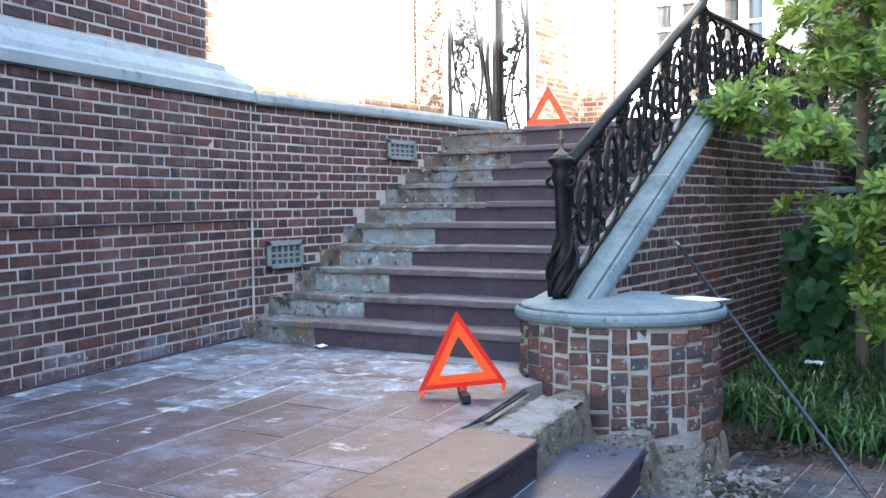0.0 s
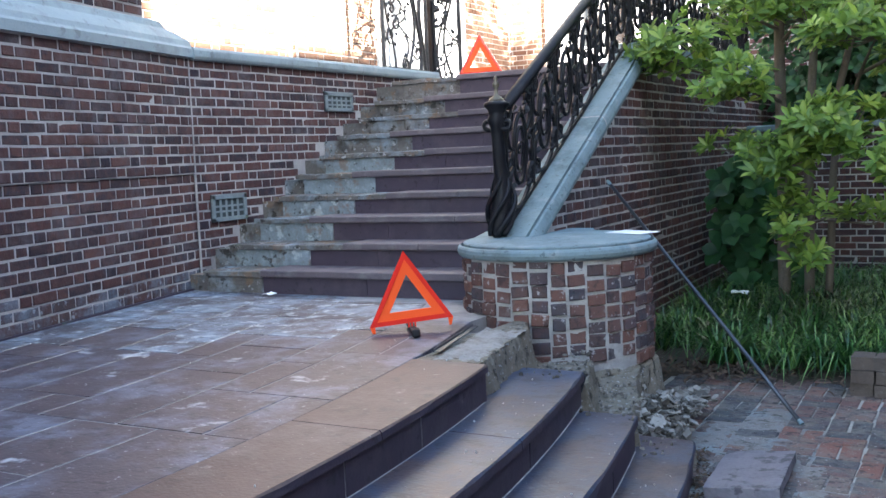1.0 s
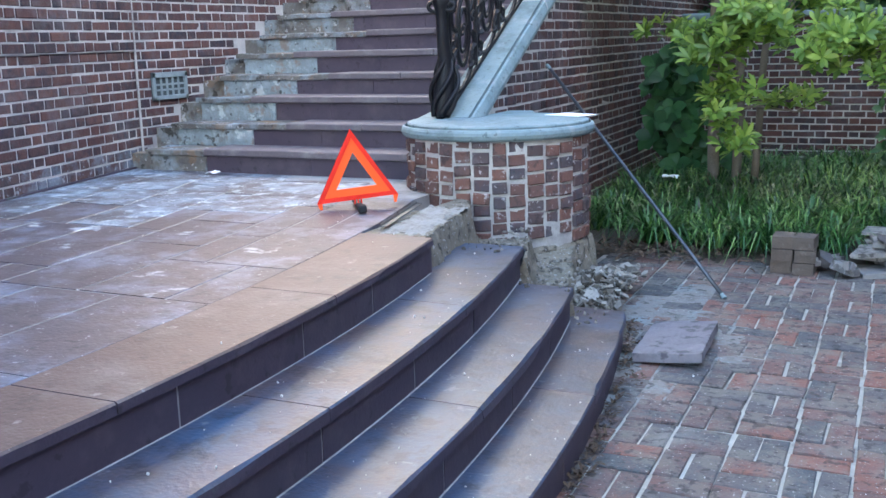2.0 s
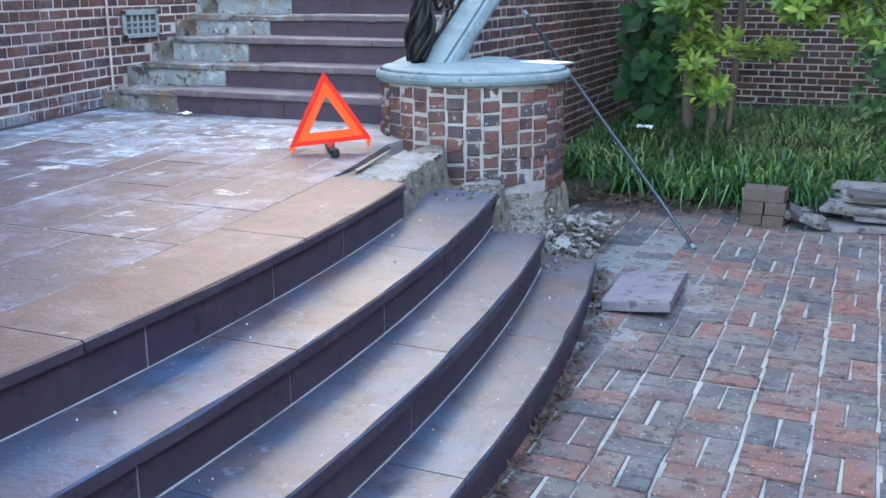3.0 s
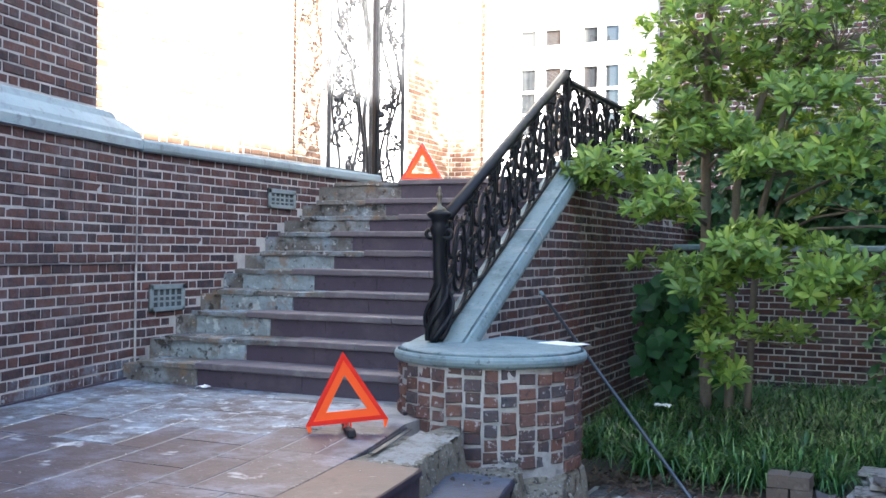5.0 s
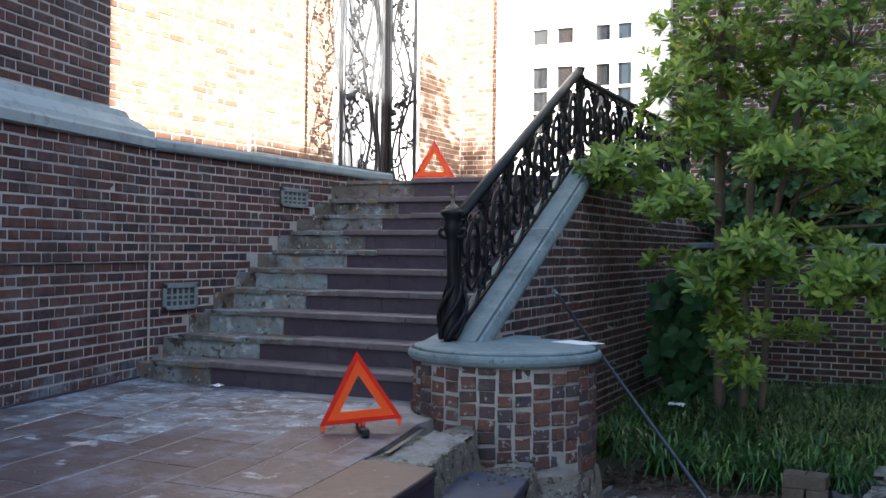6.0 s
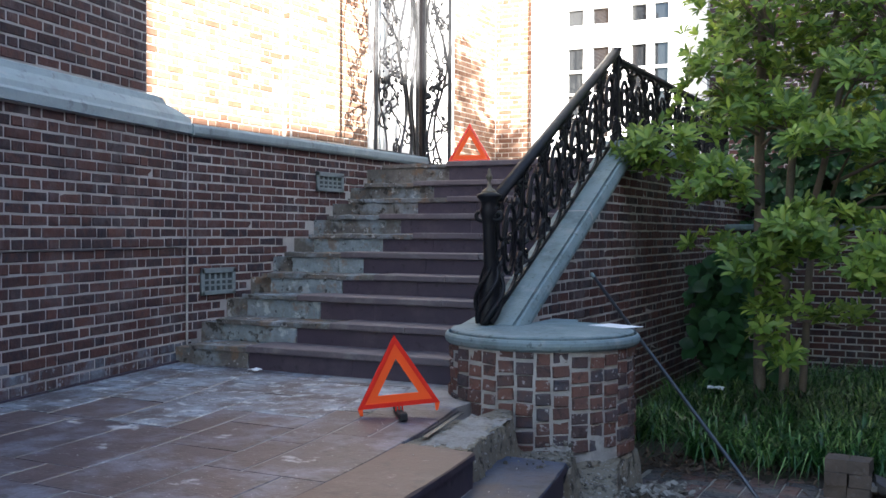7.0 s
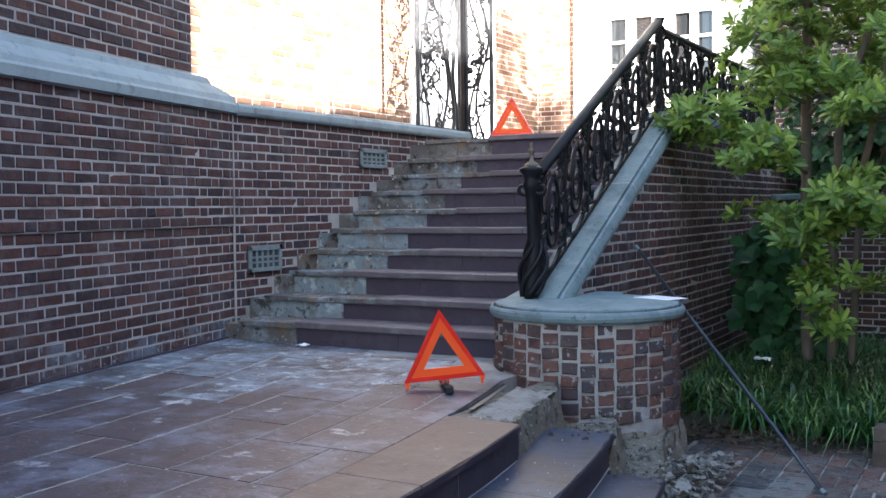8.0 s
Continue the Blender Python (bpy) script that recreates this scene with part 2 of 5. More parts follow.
def leaf_material(name, colors, through_light=0.35, rough=0.38):
    m = bpy.data.materials.new(name)
    m.use_nodes = True
    n, ln = m.node_tree.nodes, m.node_tree.links
    b = n["Principled BSDF"]
    b.inputs["Roughness"].default_value = rough
    b.inputs["Specular IOR Level"].default_value = 0.45
    geo = n.new("ShaderNodeNewGeometry")
    ns = n.new("ShaderNodeTexNoise")
    ns.inputs["Scale"].default_value = 1.6
    ln.new(geo.outputs["Position"], ns.inputs["Vector"])
    mv = n.new("ShaderNodeMix")
    mv.inputs[0].default_value = 0.45
    ln.new(geo.outputs["Random Per Island"], mv.inputs[2])
    ln.new(ns.outputs[0], mv.inputs[3])
    ramp = n.new("ShaderNodeValToRGB")
    el = ramp.color_ramp.elements
    while len(el) < len(colors):
        el.new(0.5)
    for i, c in enumerate(colors):
        el[i].position = 0.12 + 0.76 * i / max(1, len(colors) - 1)
        el[i].color = (*c, 1)
    ln.new(mv.outputs[0], ramp.inputs[0])
    ln.new(ramp.outputs[0], b.inputs["Base Color"])
    tr = n.new("ShaderNodeBsdfTranslucent")
    ln.new(ramp.outputs[0], tr.inputs[0])
    mix = n.new("ShaderNodeMixShader")
    mix.inputs[0].default_value = through_light
    ln.new(b.outputs[0], mix.inputs[1])
    ln.new(tr.outputs[0], mix.inputs[2])
    ln.new(mix.outputs[0], n["Material Output"].inputs[0])
    return m


LEAF = leaf_material("magnolia_leaf", [(0.056, 0.103, 0.026), (0.140, 0.236, 0.047), (0.245, 0.37, 0.066), (0.44, 0.53, 0.115)], 0.5)
SHRUB = leaf_material("shrub_leaf", [(0.014, 0.050, 0.018), (0.030, 0.098, 0.032), (0.055, 0.15, 0.045)], 0.25, 0.55)
GRASS = leaf_material("liriope_blade", [(0.005, 0.023, 0.007), (0.015, 0.060, 0.014), (0.060, 0.158, 0.033), (0.28, 0.38, 0.12)], 0.2, 0.34)
DEADLEAF = material("dead_leaf", [(0.055, 0.033, 0.022), (0.10, 0.066, 0.042), (0.04, 0.028, 0.02)], 0.9, 0.3, 6, 60, per_piece=0.8)
BARK = material("bark", [(0.085, 0.066, 0.054), (0.17, 0.138, 0.112), (0.12, 0.096, 0.08)], 0.9, 0.8, 6, 70)
SLATE = material("grey_slate", [(0.065, 0.058, 0.058), (0.13, 0.12, 0.118), (0.24, 0.225, 0.21), (0.09, 0.084, 0.086)], 0.75, 0.9, 7, 60, per_piece=0.75, marks=(((0.03, 0.026, 0.024), 10, 0.55, 0.06, 0.7), ((0.16, 0.12, 0.09), 6, 0.58, 0.06, 0.5)))
LOOSESLATE = material("loose_slate", [(0.10, 0.09, 0.105), (0.18, 0.165, 0.18), (0.13, 0.12, 0.135)], 0.6, 0.9, 5, 50, stain=(0.24, 0.235, 0.24), stain_scale=4, stain_amount=0.6, marks=(((0.04, 0.035, 0.04), 9, 0.56, 0.06, 0.7),))
RUBBLE = material("rubble", [(0.060, 0.053, 0.044), (0.14, 0.125, 0.105), (0.31, 0.288, 0.25), (0.095, 0.085, 0.072)], 0.95, 0.8, 9, 60, per_piece=0.7)
DIRT = material("trodden_dirt", [(0.11, 0.098, 0.085), (0.22, 0.203, 0.185), (0.165, 0.148, 0.13)], 0.95, 1.0, 12, 90, stain=(0.20, 0.27, 0.29), stain_scale=3.5, stain_amount=0.65, stain_from=0.47, marks=(((0.12, 0.062, 0.048), 3.5, 0.56, 0.06, 0.6), ((0.45, 0.44, 0.42), 60, 0.62, 0.05, 0.7), ((0.035, 0.03, 0.026), 18, 0.57, 0.07, 0.7)))


# ---------------------------------------------------------------- builders
def mesh_from(name, verts, faces, mat, smooth=False):
    me = bpy.data.meshes.new(name)
    me.from_pydata([tuple(v) for v in verts], [], faces)
    me.materials.append(mat)
    if smooth:
        me.polygons.foreach_set("use_smooth", [True] * len(me.polygons))
    me.update()
    return me


def part(name, bm, mat, parent=None, label="", smooth=False):
    """Links a bmesh as one mesh object under a thing or a part."""
    bmesh.ops.recalc_face_normals(bm, faces=bm.faces)
    me = bpy.data.meshes.new(name)
    bm.to_mesh(me)
    bm.free()
    me.materials.append(mat)
    if smooth:
        me.polygons.foreach_set("use_smooth", [True] * len(me.polygons))
    ob = new(name, me)
    if parent:
        ob.parent = parent
    return tagged(ob, label)


def thing(name, label, category, at=(0, 0, 0), group="", kind=""):
    ob = new(name)
    ob.empty_display_size = 0.1
    ob.location = at
    return tagged(ob, label, category, group, kind)


def box(bm, x0, y0, z0, x1, y1, z1, m=None, bevel=0.0):
    made = bmesh.ops.create_cube(bm, size=1.0, matrix=Matrix.LocRotScale(((x0 + x1) / 2, (y0 + y1) / 2, (z0 + z1) / 2), None, (abs(x1 - x0), abs(y1 - y0), abs(z1 - z0))))
    vs = made["verts"]
    if bevel:
        es = list({e for v in vs for e in v.link_edges})
        made = bmesh.ops.bevel(bm, geom=es, offset=bevel, segments=2, affect="EDGES", profile=0.5)
        vs = list({v for f in made["faces"] for v in f.verts} | {v for v in vs if v.is_valid})
    if m is not None:
        bmesh.ops.transform(bm, matrix=m, verts=vs)
    return vs


def prism(bm, outline, z0, z1):
    """A closed outline in x, y raised from z0 to z1."""
    lo = [bm.verts.new((x, y, z0)) for x, y in outline]
    hi = [bm.verts.new((x, y, z1)) for x, y in outline]
    bm.faces.new(lo[::-1])
    bm.faces.new(hi)
    for i in range(len(lo)):
        j = (i + 1) % len(lo)
        bm.faces.new((lo[i], lo[j], hi[j], hi[i]))
    return lo + hi


def loft(bm, rings, closed=True, caps=True):
    rows = [[bm.verts.new(p) for p in ring] for ring in rings]
    n = len(rows[0])
    for a, b in zip(rows, rows[1:]):
        for i in range(n if closed else n - 1):
            j = (i + 1) % n
            bm.faces.new((a[i], a[j], b[j], b[i]))
    if caps and closed:
        bm.faces.new(rows[0][::-1])
        bm.faces.new(rows[-1])
    return rows


def tube(bm, pts, radius, sides=6, flat=1.0):
    """A round bar along points; radius may be a number or one for each point."""
    pts = [Vector(p) for p in pts]
    rad = radius if isinstance(radius, (list, tuple)) else [radius] * len(pts)
    rings = []
    side = None
    for i, p in enumerate(pts):
        d = (pts[min(i + 1, len(pts) - 1)] - pts[max(i - 1, 0)]).normalized()
        if side is None:
            side = d.orthogonal().normalized()
        side = (side - d * side.dot(d))
        side = side.normalized() if side.length > 1e-6 else d.orthogonal().normalized()
        up = d.cross(side)
        rings.append([p + (side * math.cos(2 * math.pi * k / sides) + up * flat * math.sin(2 * math.pi * k / sides)) * rad[i] for k in range(sides)])
    loft(bm, rings)


def lathe(bm, profile, at=(0, 0, 0), sides=20):
    rings = [[(at[0] + r * math.cos(2 * math.pi * k / sides), at[1] + r * math.sin(2 * math.pi * k / sides), at[2] + z) for k in range(sides)] for r, z in profile]
    loft(bm, rings)


BRICK_CACHE = {}


def brick_mesh(w, hgt, mat, seed):
    """A brick face with chamfered, slightly uneven edges: u along x, v along z, front at +y."""
    key = (round(w, 3), round(hgt, 3), mat.name, seed)
    if key not in BRICK_CACHE:
        v, f = brick_geometry(w, hgt, random.Random(hash((round(w * 1000), seed)) & 0xffff))
        BRICK_CACHE[key] = mesh_from("brick", v, f, mat)
    return BRICK_CACHE[key]


def brick_geometry(w, hgt, rnd, depth=0.03, wear=0.004):
    j = lambda: rnd.uniform(-wear, wear) * 0.6
    a, b, c = w / 2, hgt / 2, min(0.005, w * 0.1)
    back = [(-a, -depth, -b), (a, -depth, -b), (a, -depth, b), (-a, -depth, b)]
    mid = [(-a + j(), -c, -b + j()), (a + j(), -c, -b + j()), (a + j(), -c, b + j()), (-a + j(), -c, b + j())]
    front = [(-a + c + j(), j() * 0.7, -b + c + j()), (a - c + j(), j() * 0.7, -b + c + j()), (a - c + j(), j() * 0.7, b - c + j()), (-a + c + j(), j() * 0.7, b - c + j())]
    f = [(8, 9, 10, 11)]
    for i in range(4):
        k = (i + 1) % 4
        f += [(i, k, 4 + k, 4 + i), (4 + i, 4 + k, 8 + k, 8 + i)]
    return back + mid + front, f


def lay_bricks(owner, places, mat, limit=300, near=None, stuff_name="brickwork"):
    """places: (matrix, width, height). The nearest become pieces, the rest one joined mesh."""
    rnd = random.Random(len(places))
    if near is not None:
        places = sorted(places, key=lambda p: (p[0].translation - Vector(near)).length)
    for m, w, hgt in places[:limit]:
        ob = new("brick", brick_mesh(w, hgt, mat, rnd.randrange(4)))
        ob.parent = owner
        ob.matrix_basis = m @ pose(0, rnd.uniform(-0.003, 0.003), 0, rnd.uniform(-0.7, 0.7), rnd.uniform(-0.5, 0.5), rnd.uniform(-0.7, 0.7))
    rest = places[limit:]
    if rest:
        V, Fc = [], []
        for m, w, hgt in rest:
            v, f = brick_geometry(w, hgt, rnd)
            k = len(V)
            mm = m @ pose(0, rnd.uniform(-0.003, 0.003), 0)
            V += [mm @ Vector(p) for p in v]
            Fc += [tuple(i + k for i in q) for q in f]
        ob = new(stuff_name, mesh_from(stuff_name, V, Fc, mat))
        ob.parent = owner
        tagged(ob, kind="stuff")


COURSE, STRETCH, HEAD, JOINT = 0.0738, 0.232, 0.112, 0.013


def flemish(p0, u, length, z0, z1, keep=None, phase=0.0):
    """Places of bricks in Flemish bond on an upright face that starts at p0 and runs along u; it faces u x up turned outward."""
    u = Vector((*u, 0)).normalized()
    out = Vector((-u.y, u.x, 0))
    basis = Matrix(((u.x, out.x, 0, 0), (u.y, out.y, 0, 0), (0, 0, 1, 0), (0, 0, 0, 1)))
    res = []
    rows = int(round((z1 - z0) / COURSE))
    unit = STRETCH + HEAD
    for r in range(rows):
        zc = z0 + (r + 0.5) * COURSE
        s = -((r % 2) * unit / 2 + phase) - unit
        while s < length:
            for w in (STRETCH, HEAD):
                a, b = max(s, 0.0), min(s + w, length)
                s += w
                if b - a > 0.04:
                    c = (a + b) / 2
                    p = Vector((p0[0], p0[1], 0)) + u * c
                    if keep is None or keep(c, zc, p):
                        res.append((Matrix.Translation((p.x, p.y, zc)) @ basis, b - a - JOINT, COURSE - JOINT))
    return res


def rough_block(bm, x0, y0, z0, x1, y1, z1, amount=0.02, cuts=3, seed=0):
    """A broken, uneven block of stone."""
    vs = box(bm, x0, y0, z0, x1, y1, z1)
    es = list({e for v in vs for e in v.link_edges})
    bmesh.ops.subdivide_edges(bm, edges=es, cuts=cuts, use_grid_fill=True)
    mid = Vector(((x0 + x1) / 2, (y0 + y1) / 2, (z0 + z1) / 2))
    for v in bm.verts:
        n = noise.noise_vector(v.co * 7 + Vector((seed * 3.1, seed, 0))) + noise.noise_vector(v.co * 19) * 0.5
        v.co += n * amount
        q = v.co - mid
        near = sum(abs(a) > b * 0.97 for a, b in zip(q, ((x1 - x0) / 2, (y1 - y0) / 2, (z1 - z0) / 2)))
        if near >= 2:
            v.co -= q.normalized() * amount * 0.5


def rock(bm, at, size, rnd, flat=0.6):
    made = bmesh.ops.create_icosphere(bm, subdivisions=1, radius=size, matrix=Matrix.Translation(at) @ Euler((rnd.uniform(0, 6), rnd.uniform(0, 6), rnd.uniform(0, 6))).to_matrix().to_4x4() @ Matrix.Diagonal((1, rnd.uniform(0.5, 0.9), rnd.uniform(0.3, flat), 1)))
    for v in made["verts"]:
        v.co += Vector((rnd.uniform(-1, 1), rnd.uniform(-1, 1), rnd.uniform(-1, 1))) * size * 0.22


def flake(bm, at, size, rnd, thick=0.2, steep=0.5):
    """A thin broken sliver of stone or mortar."""
    n = rnd.choice((4, 5, 5, 6))
    m = Matrix.Translation(at) @ Euler((rnd.gauss(0, steep), rnd.gauss(0, steep), rnd.uniform(0, 6.3))).to_matrix().to_4x4()
    narrow = rnd.uniform(0.4, 0.9)
    rim = []
    for k in range(n):
        a = 2 * math.pi * (k + rnd.uniform(-0.3, 0.3)) / n
        rim.append((size * math.cos(a), size * narrow * math.sin(a)))
    vs = prism(bm, rim, -size * thick / 2, size * thick / 2)
    for v in vs:
        v.co = m @ (v.co * rnd.uniform(0.85, 1.1))


# ---------------------------------------------------------------- ground and far unseen shade blocks
GROUND_Z = -0.68
bm = bmesh.new()
prism(bm, [(-400, -400), (400, -400), (400, 400), (-400, 400)], GROUND_Z - 0.4, GROUND_Z - 0.06)
tagged(part("ground", bm, SOIL), "dark bare soil under the garden and paving", "ground", kind="structure")


def shade_block(name, x0, y0, x1, y1, z1, label):
    bm = bmesh.new()
    box(bm, x0, y0, GROUND_Z - 0.2, x1, y1, z1)
    return tagged(part(name, bm, BRICK), label, "building", kind="structure")


# unseen blocks added beyond the court; their stepped tops shape the sun's shadow
shade_block("wall_north", 9.0, 3.9, 9.4, 26.0, 12.0, "plain brick block added out of view to shade the court")
shade_block("wall_east", 9.0, -1.2, 9.4, 3.9, 9.8, "plain brick block added out of view to shade the court")
shade_block("wall_southeast", 9.0, -6.38, 9.4, -1.2, 11.1, "plain brick block added out of view to shade the court")
shade_block("wall_south", 9.0, -30.0, 9.4, -6.38, 19.0, "tall plain brick block added out of view to shade the court")

# garden bed, slightly higher than the paving
bm = bmesh.new()
nx, ny = 40, 30
grid = [[bm.verts.new((-2.5 + 6.5 * i / nx, 7.15 + 4.9 * j / ny, -0.70 + min(1, j / 5) * 0.10 + 0.035 * noise.noise((i * 0.7, j * 0.7, 3)))) for j in range(ny + 1)] for i in range(nx + 1)]
for i in range(nx):
    for j in range(ny):
        bm.faces.new((grid[i][j], grid[i + 1][j], grid[i + 1][j + 1], grid[i][j + 1]))
tagged(part("garden_bed", bm, SOIL, smooth=True), "dark earth of the planted garden bed", "soil", kind="structure")

# ---------------------------------------------------------------- landing
LC = (-14.83, 2.2)                       # common centre of the curved steps
EDGES = [(13.01, 0.0), (13.325, -0.17), (13.608, -0.34), (13.865, -0.51)]
TIPS = [4.27, 4.97, 4.85, 5.10]


def arc(radius, y0, y1, n=16):
    a0, a1 = math.asin((y0 - LC[1]) / radius), math.asin((y1 - LC[1]) / radius)
    return [(LC[0] + radius * math.cos(a0 + (a1 - a0) * i / n), LC[1] + radius * math.sin(a0 + (a1 - a0) * i / n)) for i in range(n + 1)]


def arc_slab(name, r_in, r_out, y0, y1, z0, z1, mat, owner, label="", bevel=0.006, n=8, chip=0.0, gap=0.003):
    """A curved slab between two radii with softened edges, chipped a little along its outer edge."""
    bm = bmesh.new()
    lo_in, lo_out = arc(r_in, y0 + gap, y1 - gap, n), arc(r_out, y0 + gap, y1 - gap, n)
    c = bevel
    rings = []
    for (xi, yi), (xo, yo) in zip(lo_in, lo_out):
        ch = chip * max(0.0, noise.noise((xo * 9, yo * 9, z1 * 5)) - 0.1)
        rings.append([(xi, yi, z0), (xo, yo, z0), (xo - ch * 0.5, yo, z1 - c - ch), (xo - c - ch, yo, z1 - ch * 0.3), (xi, yi, z1)])
    loft(bm, rings)
    ob = part(name, bm, mat, owner, label)
    if mat in (EDGEFLAG, TREAD):            # upright faces take darker slate: their shade is put into the colour
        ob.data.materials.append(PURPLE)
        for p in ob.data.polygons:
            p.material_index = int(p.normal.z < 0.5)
    return ob


LW_C = Vector((-5.43, 6.25))             # corner of the two brick walls
LW_U = Vector((0.203, -0.979))           # along the big wall, towards the court
LW_N = Vector((0.979, 0.203))            # out of its face
WALL_L = 8.6


def wall_x(y):
    """x of the big wall's face at y."""
    return LW_C.x + LW_U.x / LW_U.y * (y - LW_C.y)


landing = thing("landing", "broad brown flagstone landing with a curved dark stone edge", "landing", kind="structure")
bm = bmesh.new()
prism(bm, arc(13.01 - 0.05, -2.0, TIPS[0] - 0.03) + arc(12.60, TIPS[0] - 0.03, 5.25, 6) + [(-2.6, 5.6), (-3.0, 6.1), (-5.43, 6.25), (wall_x(-2.0), -2.0)], GROUND_Z - 0.1, -0.0034)
part("mortar_bed", bm, FLAGJOINT, landing)
bm = bmesh.new()
prism(bm, arc(12.93, TIPS[0] - 0.03, 5.2, 8) + arc(12.605, TIPS[0] - 0.03, 5.2, 8)[::-1], GROUND_Z - 0.1, -0.05)
part("mortar_bed", bm, MORTARBED, landing)
BAND = 0.39
for y0, y1 in [(-2.0, -0.31), (-0.31, 0.85), (0.85, 1.955), (1.955, 3.15), (3.15, TIPS[0])]:
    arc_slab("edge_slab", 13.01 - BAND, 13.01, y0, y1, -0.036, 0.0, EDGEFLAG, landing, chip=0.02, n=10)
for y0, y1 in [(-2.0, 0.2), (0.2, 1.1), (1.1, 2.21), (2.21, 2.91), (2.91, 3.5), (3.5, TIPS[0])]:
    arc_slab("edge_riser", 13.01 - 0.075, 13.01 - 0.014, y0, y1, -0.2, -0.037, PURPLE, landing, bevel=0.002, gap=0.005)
arc_slab("joint_fill", 13.01 - 0.09, 13.01 - 0.0155, -2.0, TIPS[0] - 0.02, -0.2, -0.038, FLAGJOINT, landing, bevel=0.001, n=16)
rnd = random.Random(5)
CELL_R, CELL_Y = 0.2125, 0.2875        # the stones are random rectangles of such cells
COLS, ROWS = 14, 28
taken = set()
for row in range(ROWS):
    for col in range(COLS):
        if (col, row) in taken:
            continue
        wide, deep = rnd.choice(((2, 2), (2, 3), (2, 2), (3, 2), (2, 1), (3, 3), (1, 2), (2, 3)))
        while wide > 1 and any((col + k, row) in taken or col + k >= COLS for k in range(wide)):
            wide -= 1
        deep = min(deep, ROWS - row)
        taken |= {(col + p, row + q) for p in range(wide) for q in range(deep)}
        r_out = 12.62 - CELL_R * col
        r_in = r_out - CELL_R * wide
        y, y1 = -2.0 + CELL_Y * row, -2.0 + CELL_Y * (row + deep)
        y1 = min(y1, 5.3 if col < 2 else 5.85 if col < 4 else 6.06)
        if y1 - y < 0.08:
            continue
        a, b = arc(r_in + 0.0045, y + 0.005, y1 - 0.005, 4), arc(r_out - 0.0045, y + 0.005, y1 - 0.005, 4)
        a = [(max(px, wall_x(py) + 0.015), py) for px, py in a]
        if all(p[0] < q[0] - 0.03 for p, q in zip(a, b)):
            dz = rnd.uniform(-0.0015, 0.0015)
            bm = bmesh.new()
            loft(bm, [[(*p, -0.04), (*q, -0.04), (q[0], q[1], -0.005 + dz), (q[0] - 0.004, q[1], -0.001 + dz), (p[0] + 0.004, p[1], -0.001 + dz), (p[0], p[1], -0.005 + dz)] for p, q in zip(a, b)])
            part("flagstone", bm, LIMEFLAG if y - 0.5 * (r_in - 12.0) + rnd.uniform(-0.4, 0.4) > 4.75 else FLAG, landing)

# ---------------------------------------------------------------- stair flight
STEP_Y = [6.04 + 0.317 * k for k in range(10)]
STEP_Z = [0.17, 0.338, 0.512, 0.675, 0.842, 1.004, 1.175, 1.335, 1.50, 1.70]
STAIR_R = -2.80
stair = thing("stair_flight", "flight of ten purple stone steps, cladding broken off along the wall", "stairs", kind="structure")
rnd = random.Random(8)
for k in range(10):
    y, z = STEP_Y[k], STEP_Z[k]
    zb = STEP_Z[k - 1] if k else -0.05
    bm = bmesh.new()
    box(bm, -5.44, y + 0.055, zb - 0.3, STAIR_R + 0.02, y + 0.45 if k < 9 else 14.52, z - 0.055)
    part("step_core", bm, ROUGH, stair)
    left = -4.475 if k else -4.68
    for a, b in ((left, -3.78 - 0.1 * (k % 3)), (-3.78 - 0.1 * (k % 3), STAIR_R)):
        bm = bmesh.new()
        box(bm, a + 0.002, y + 0.014, zb - 0.01, b - 0.002, y + 0.055, z - 0.054)
        part("riser_slab", bm, PURPLE, stair)
    edge = -4.69 if k % 2 == 0 else -4.17
    if k == 9:
        edge = -4.5
    for a, b in ((edge, -3.4 - 0.13 * (k % 2)), (-3.4 - 0.13 * (k % 2), STAIR_R)):
        bm = bmesh.new()
        box(bm, a + 0.0015, y - 0.012, z - 0.05, b - 0.0015, y + 0.36, z + rnd.uniform(-0.002, 0.002), bevel=0.009)
        part("tread_slab", bm, DUSTY, stair)
    # rough bedding stones left bare beside the wall
    limed = ROUGHPALE if k in (1, 2, 3, 4, 5) else ROUGH
    split = -4.95 + 0.22 * (k % 3)          # one long stone or two, flush with the slab beside them
    for i, (a, b) in enumerate(((-5.20, left),) if k % 3 == 0 else ((-5.20, split), (split, left))):
        bm = bmesh.new()
        rough_block(bm, a, y + 0.015 + rnd.uniform(-0.008, 0.01), zb - 0.02, b + 0.003, y + 0.34, z - 0.05, 0.014, 10, k * 5 + i)
        part("bedding_stone", bm, limed, stair)
    bm = bmesh.new()                        # lower ragged bedding against the wall
    rough_block(bm, -5.44, y + 0.19, zb - 0.03, -5.17, y + 0.42, z - 0.075, 0.024, 6, k + 70)
    part("bedding_stone", bm, ROUGH, stair)
    bm = bmesh.new()                        # thin bed left under the missing tread slab
    rough_block(bm, -5.26 + rnd.uniform(-0.04, 0.04), y - 0.004, z - 0.052, edge + 0.006, y + 0.33, z - 0.014, 0.012, 10, k + 50)
    part("bedding_stone", bm, ROUGH, stair)
bm = bmesh.new()
rough_block(bm, -5.42, 6.10, -0.04, -5.15, 6.3, 0.09, 0.02, 4, 77)
part("bedding_stone", bm, ROUGH, stair)

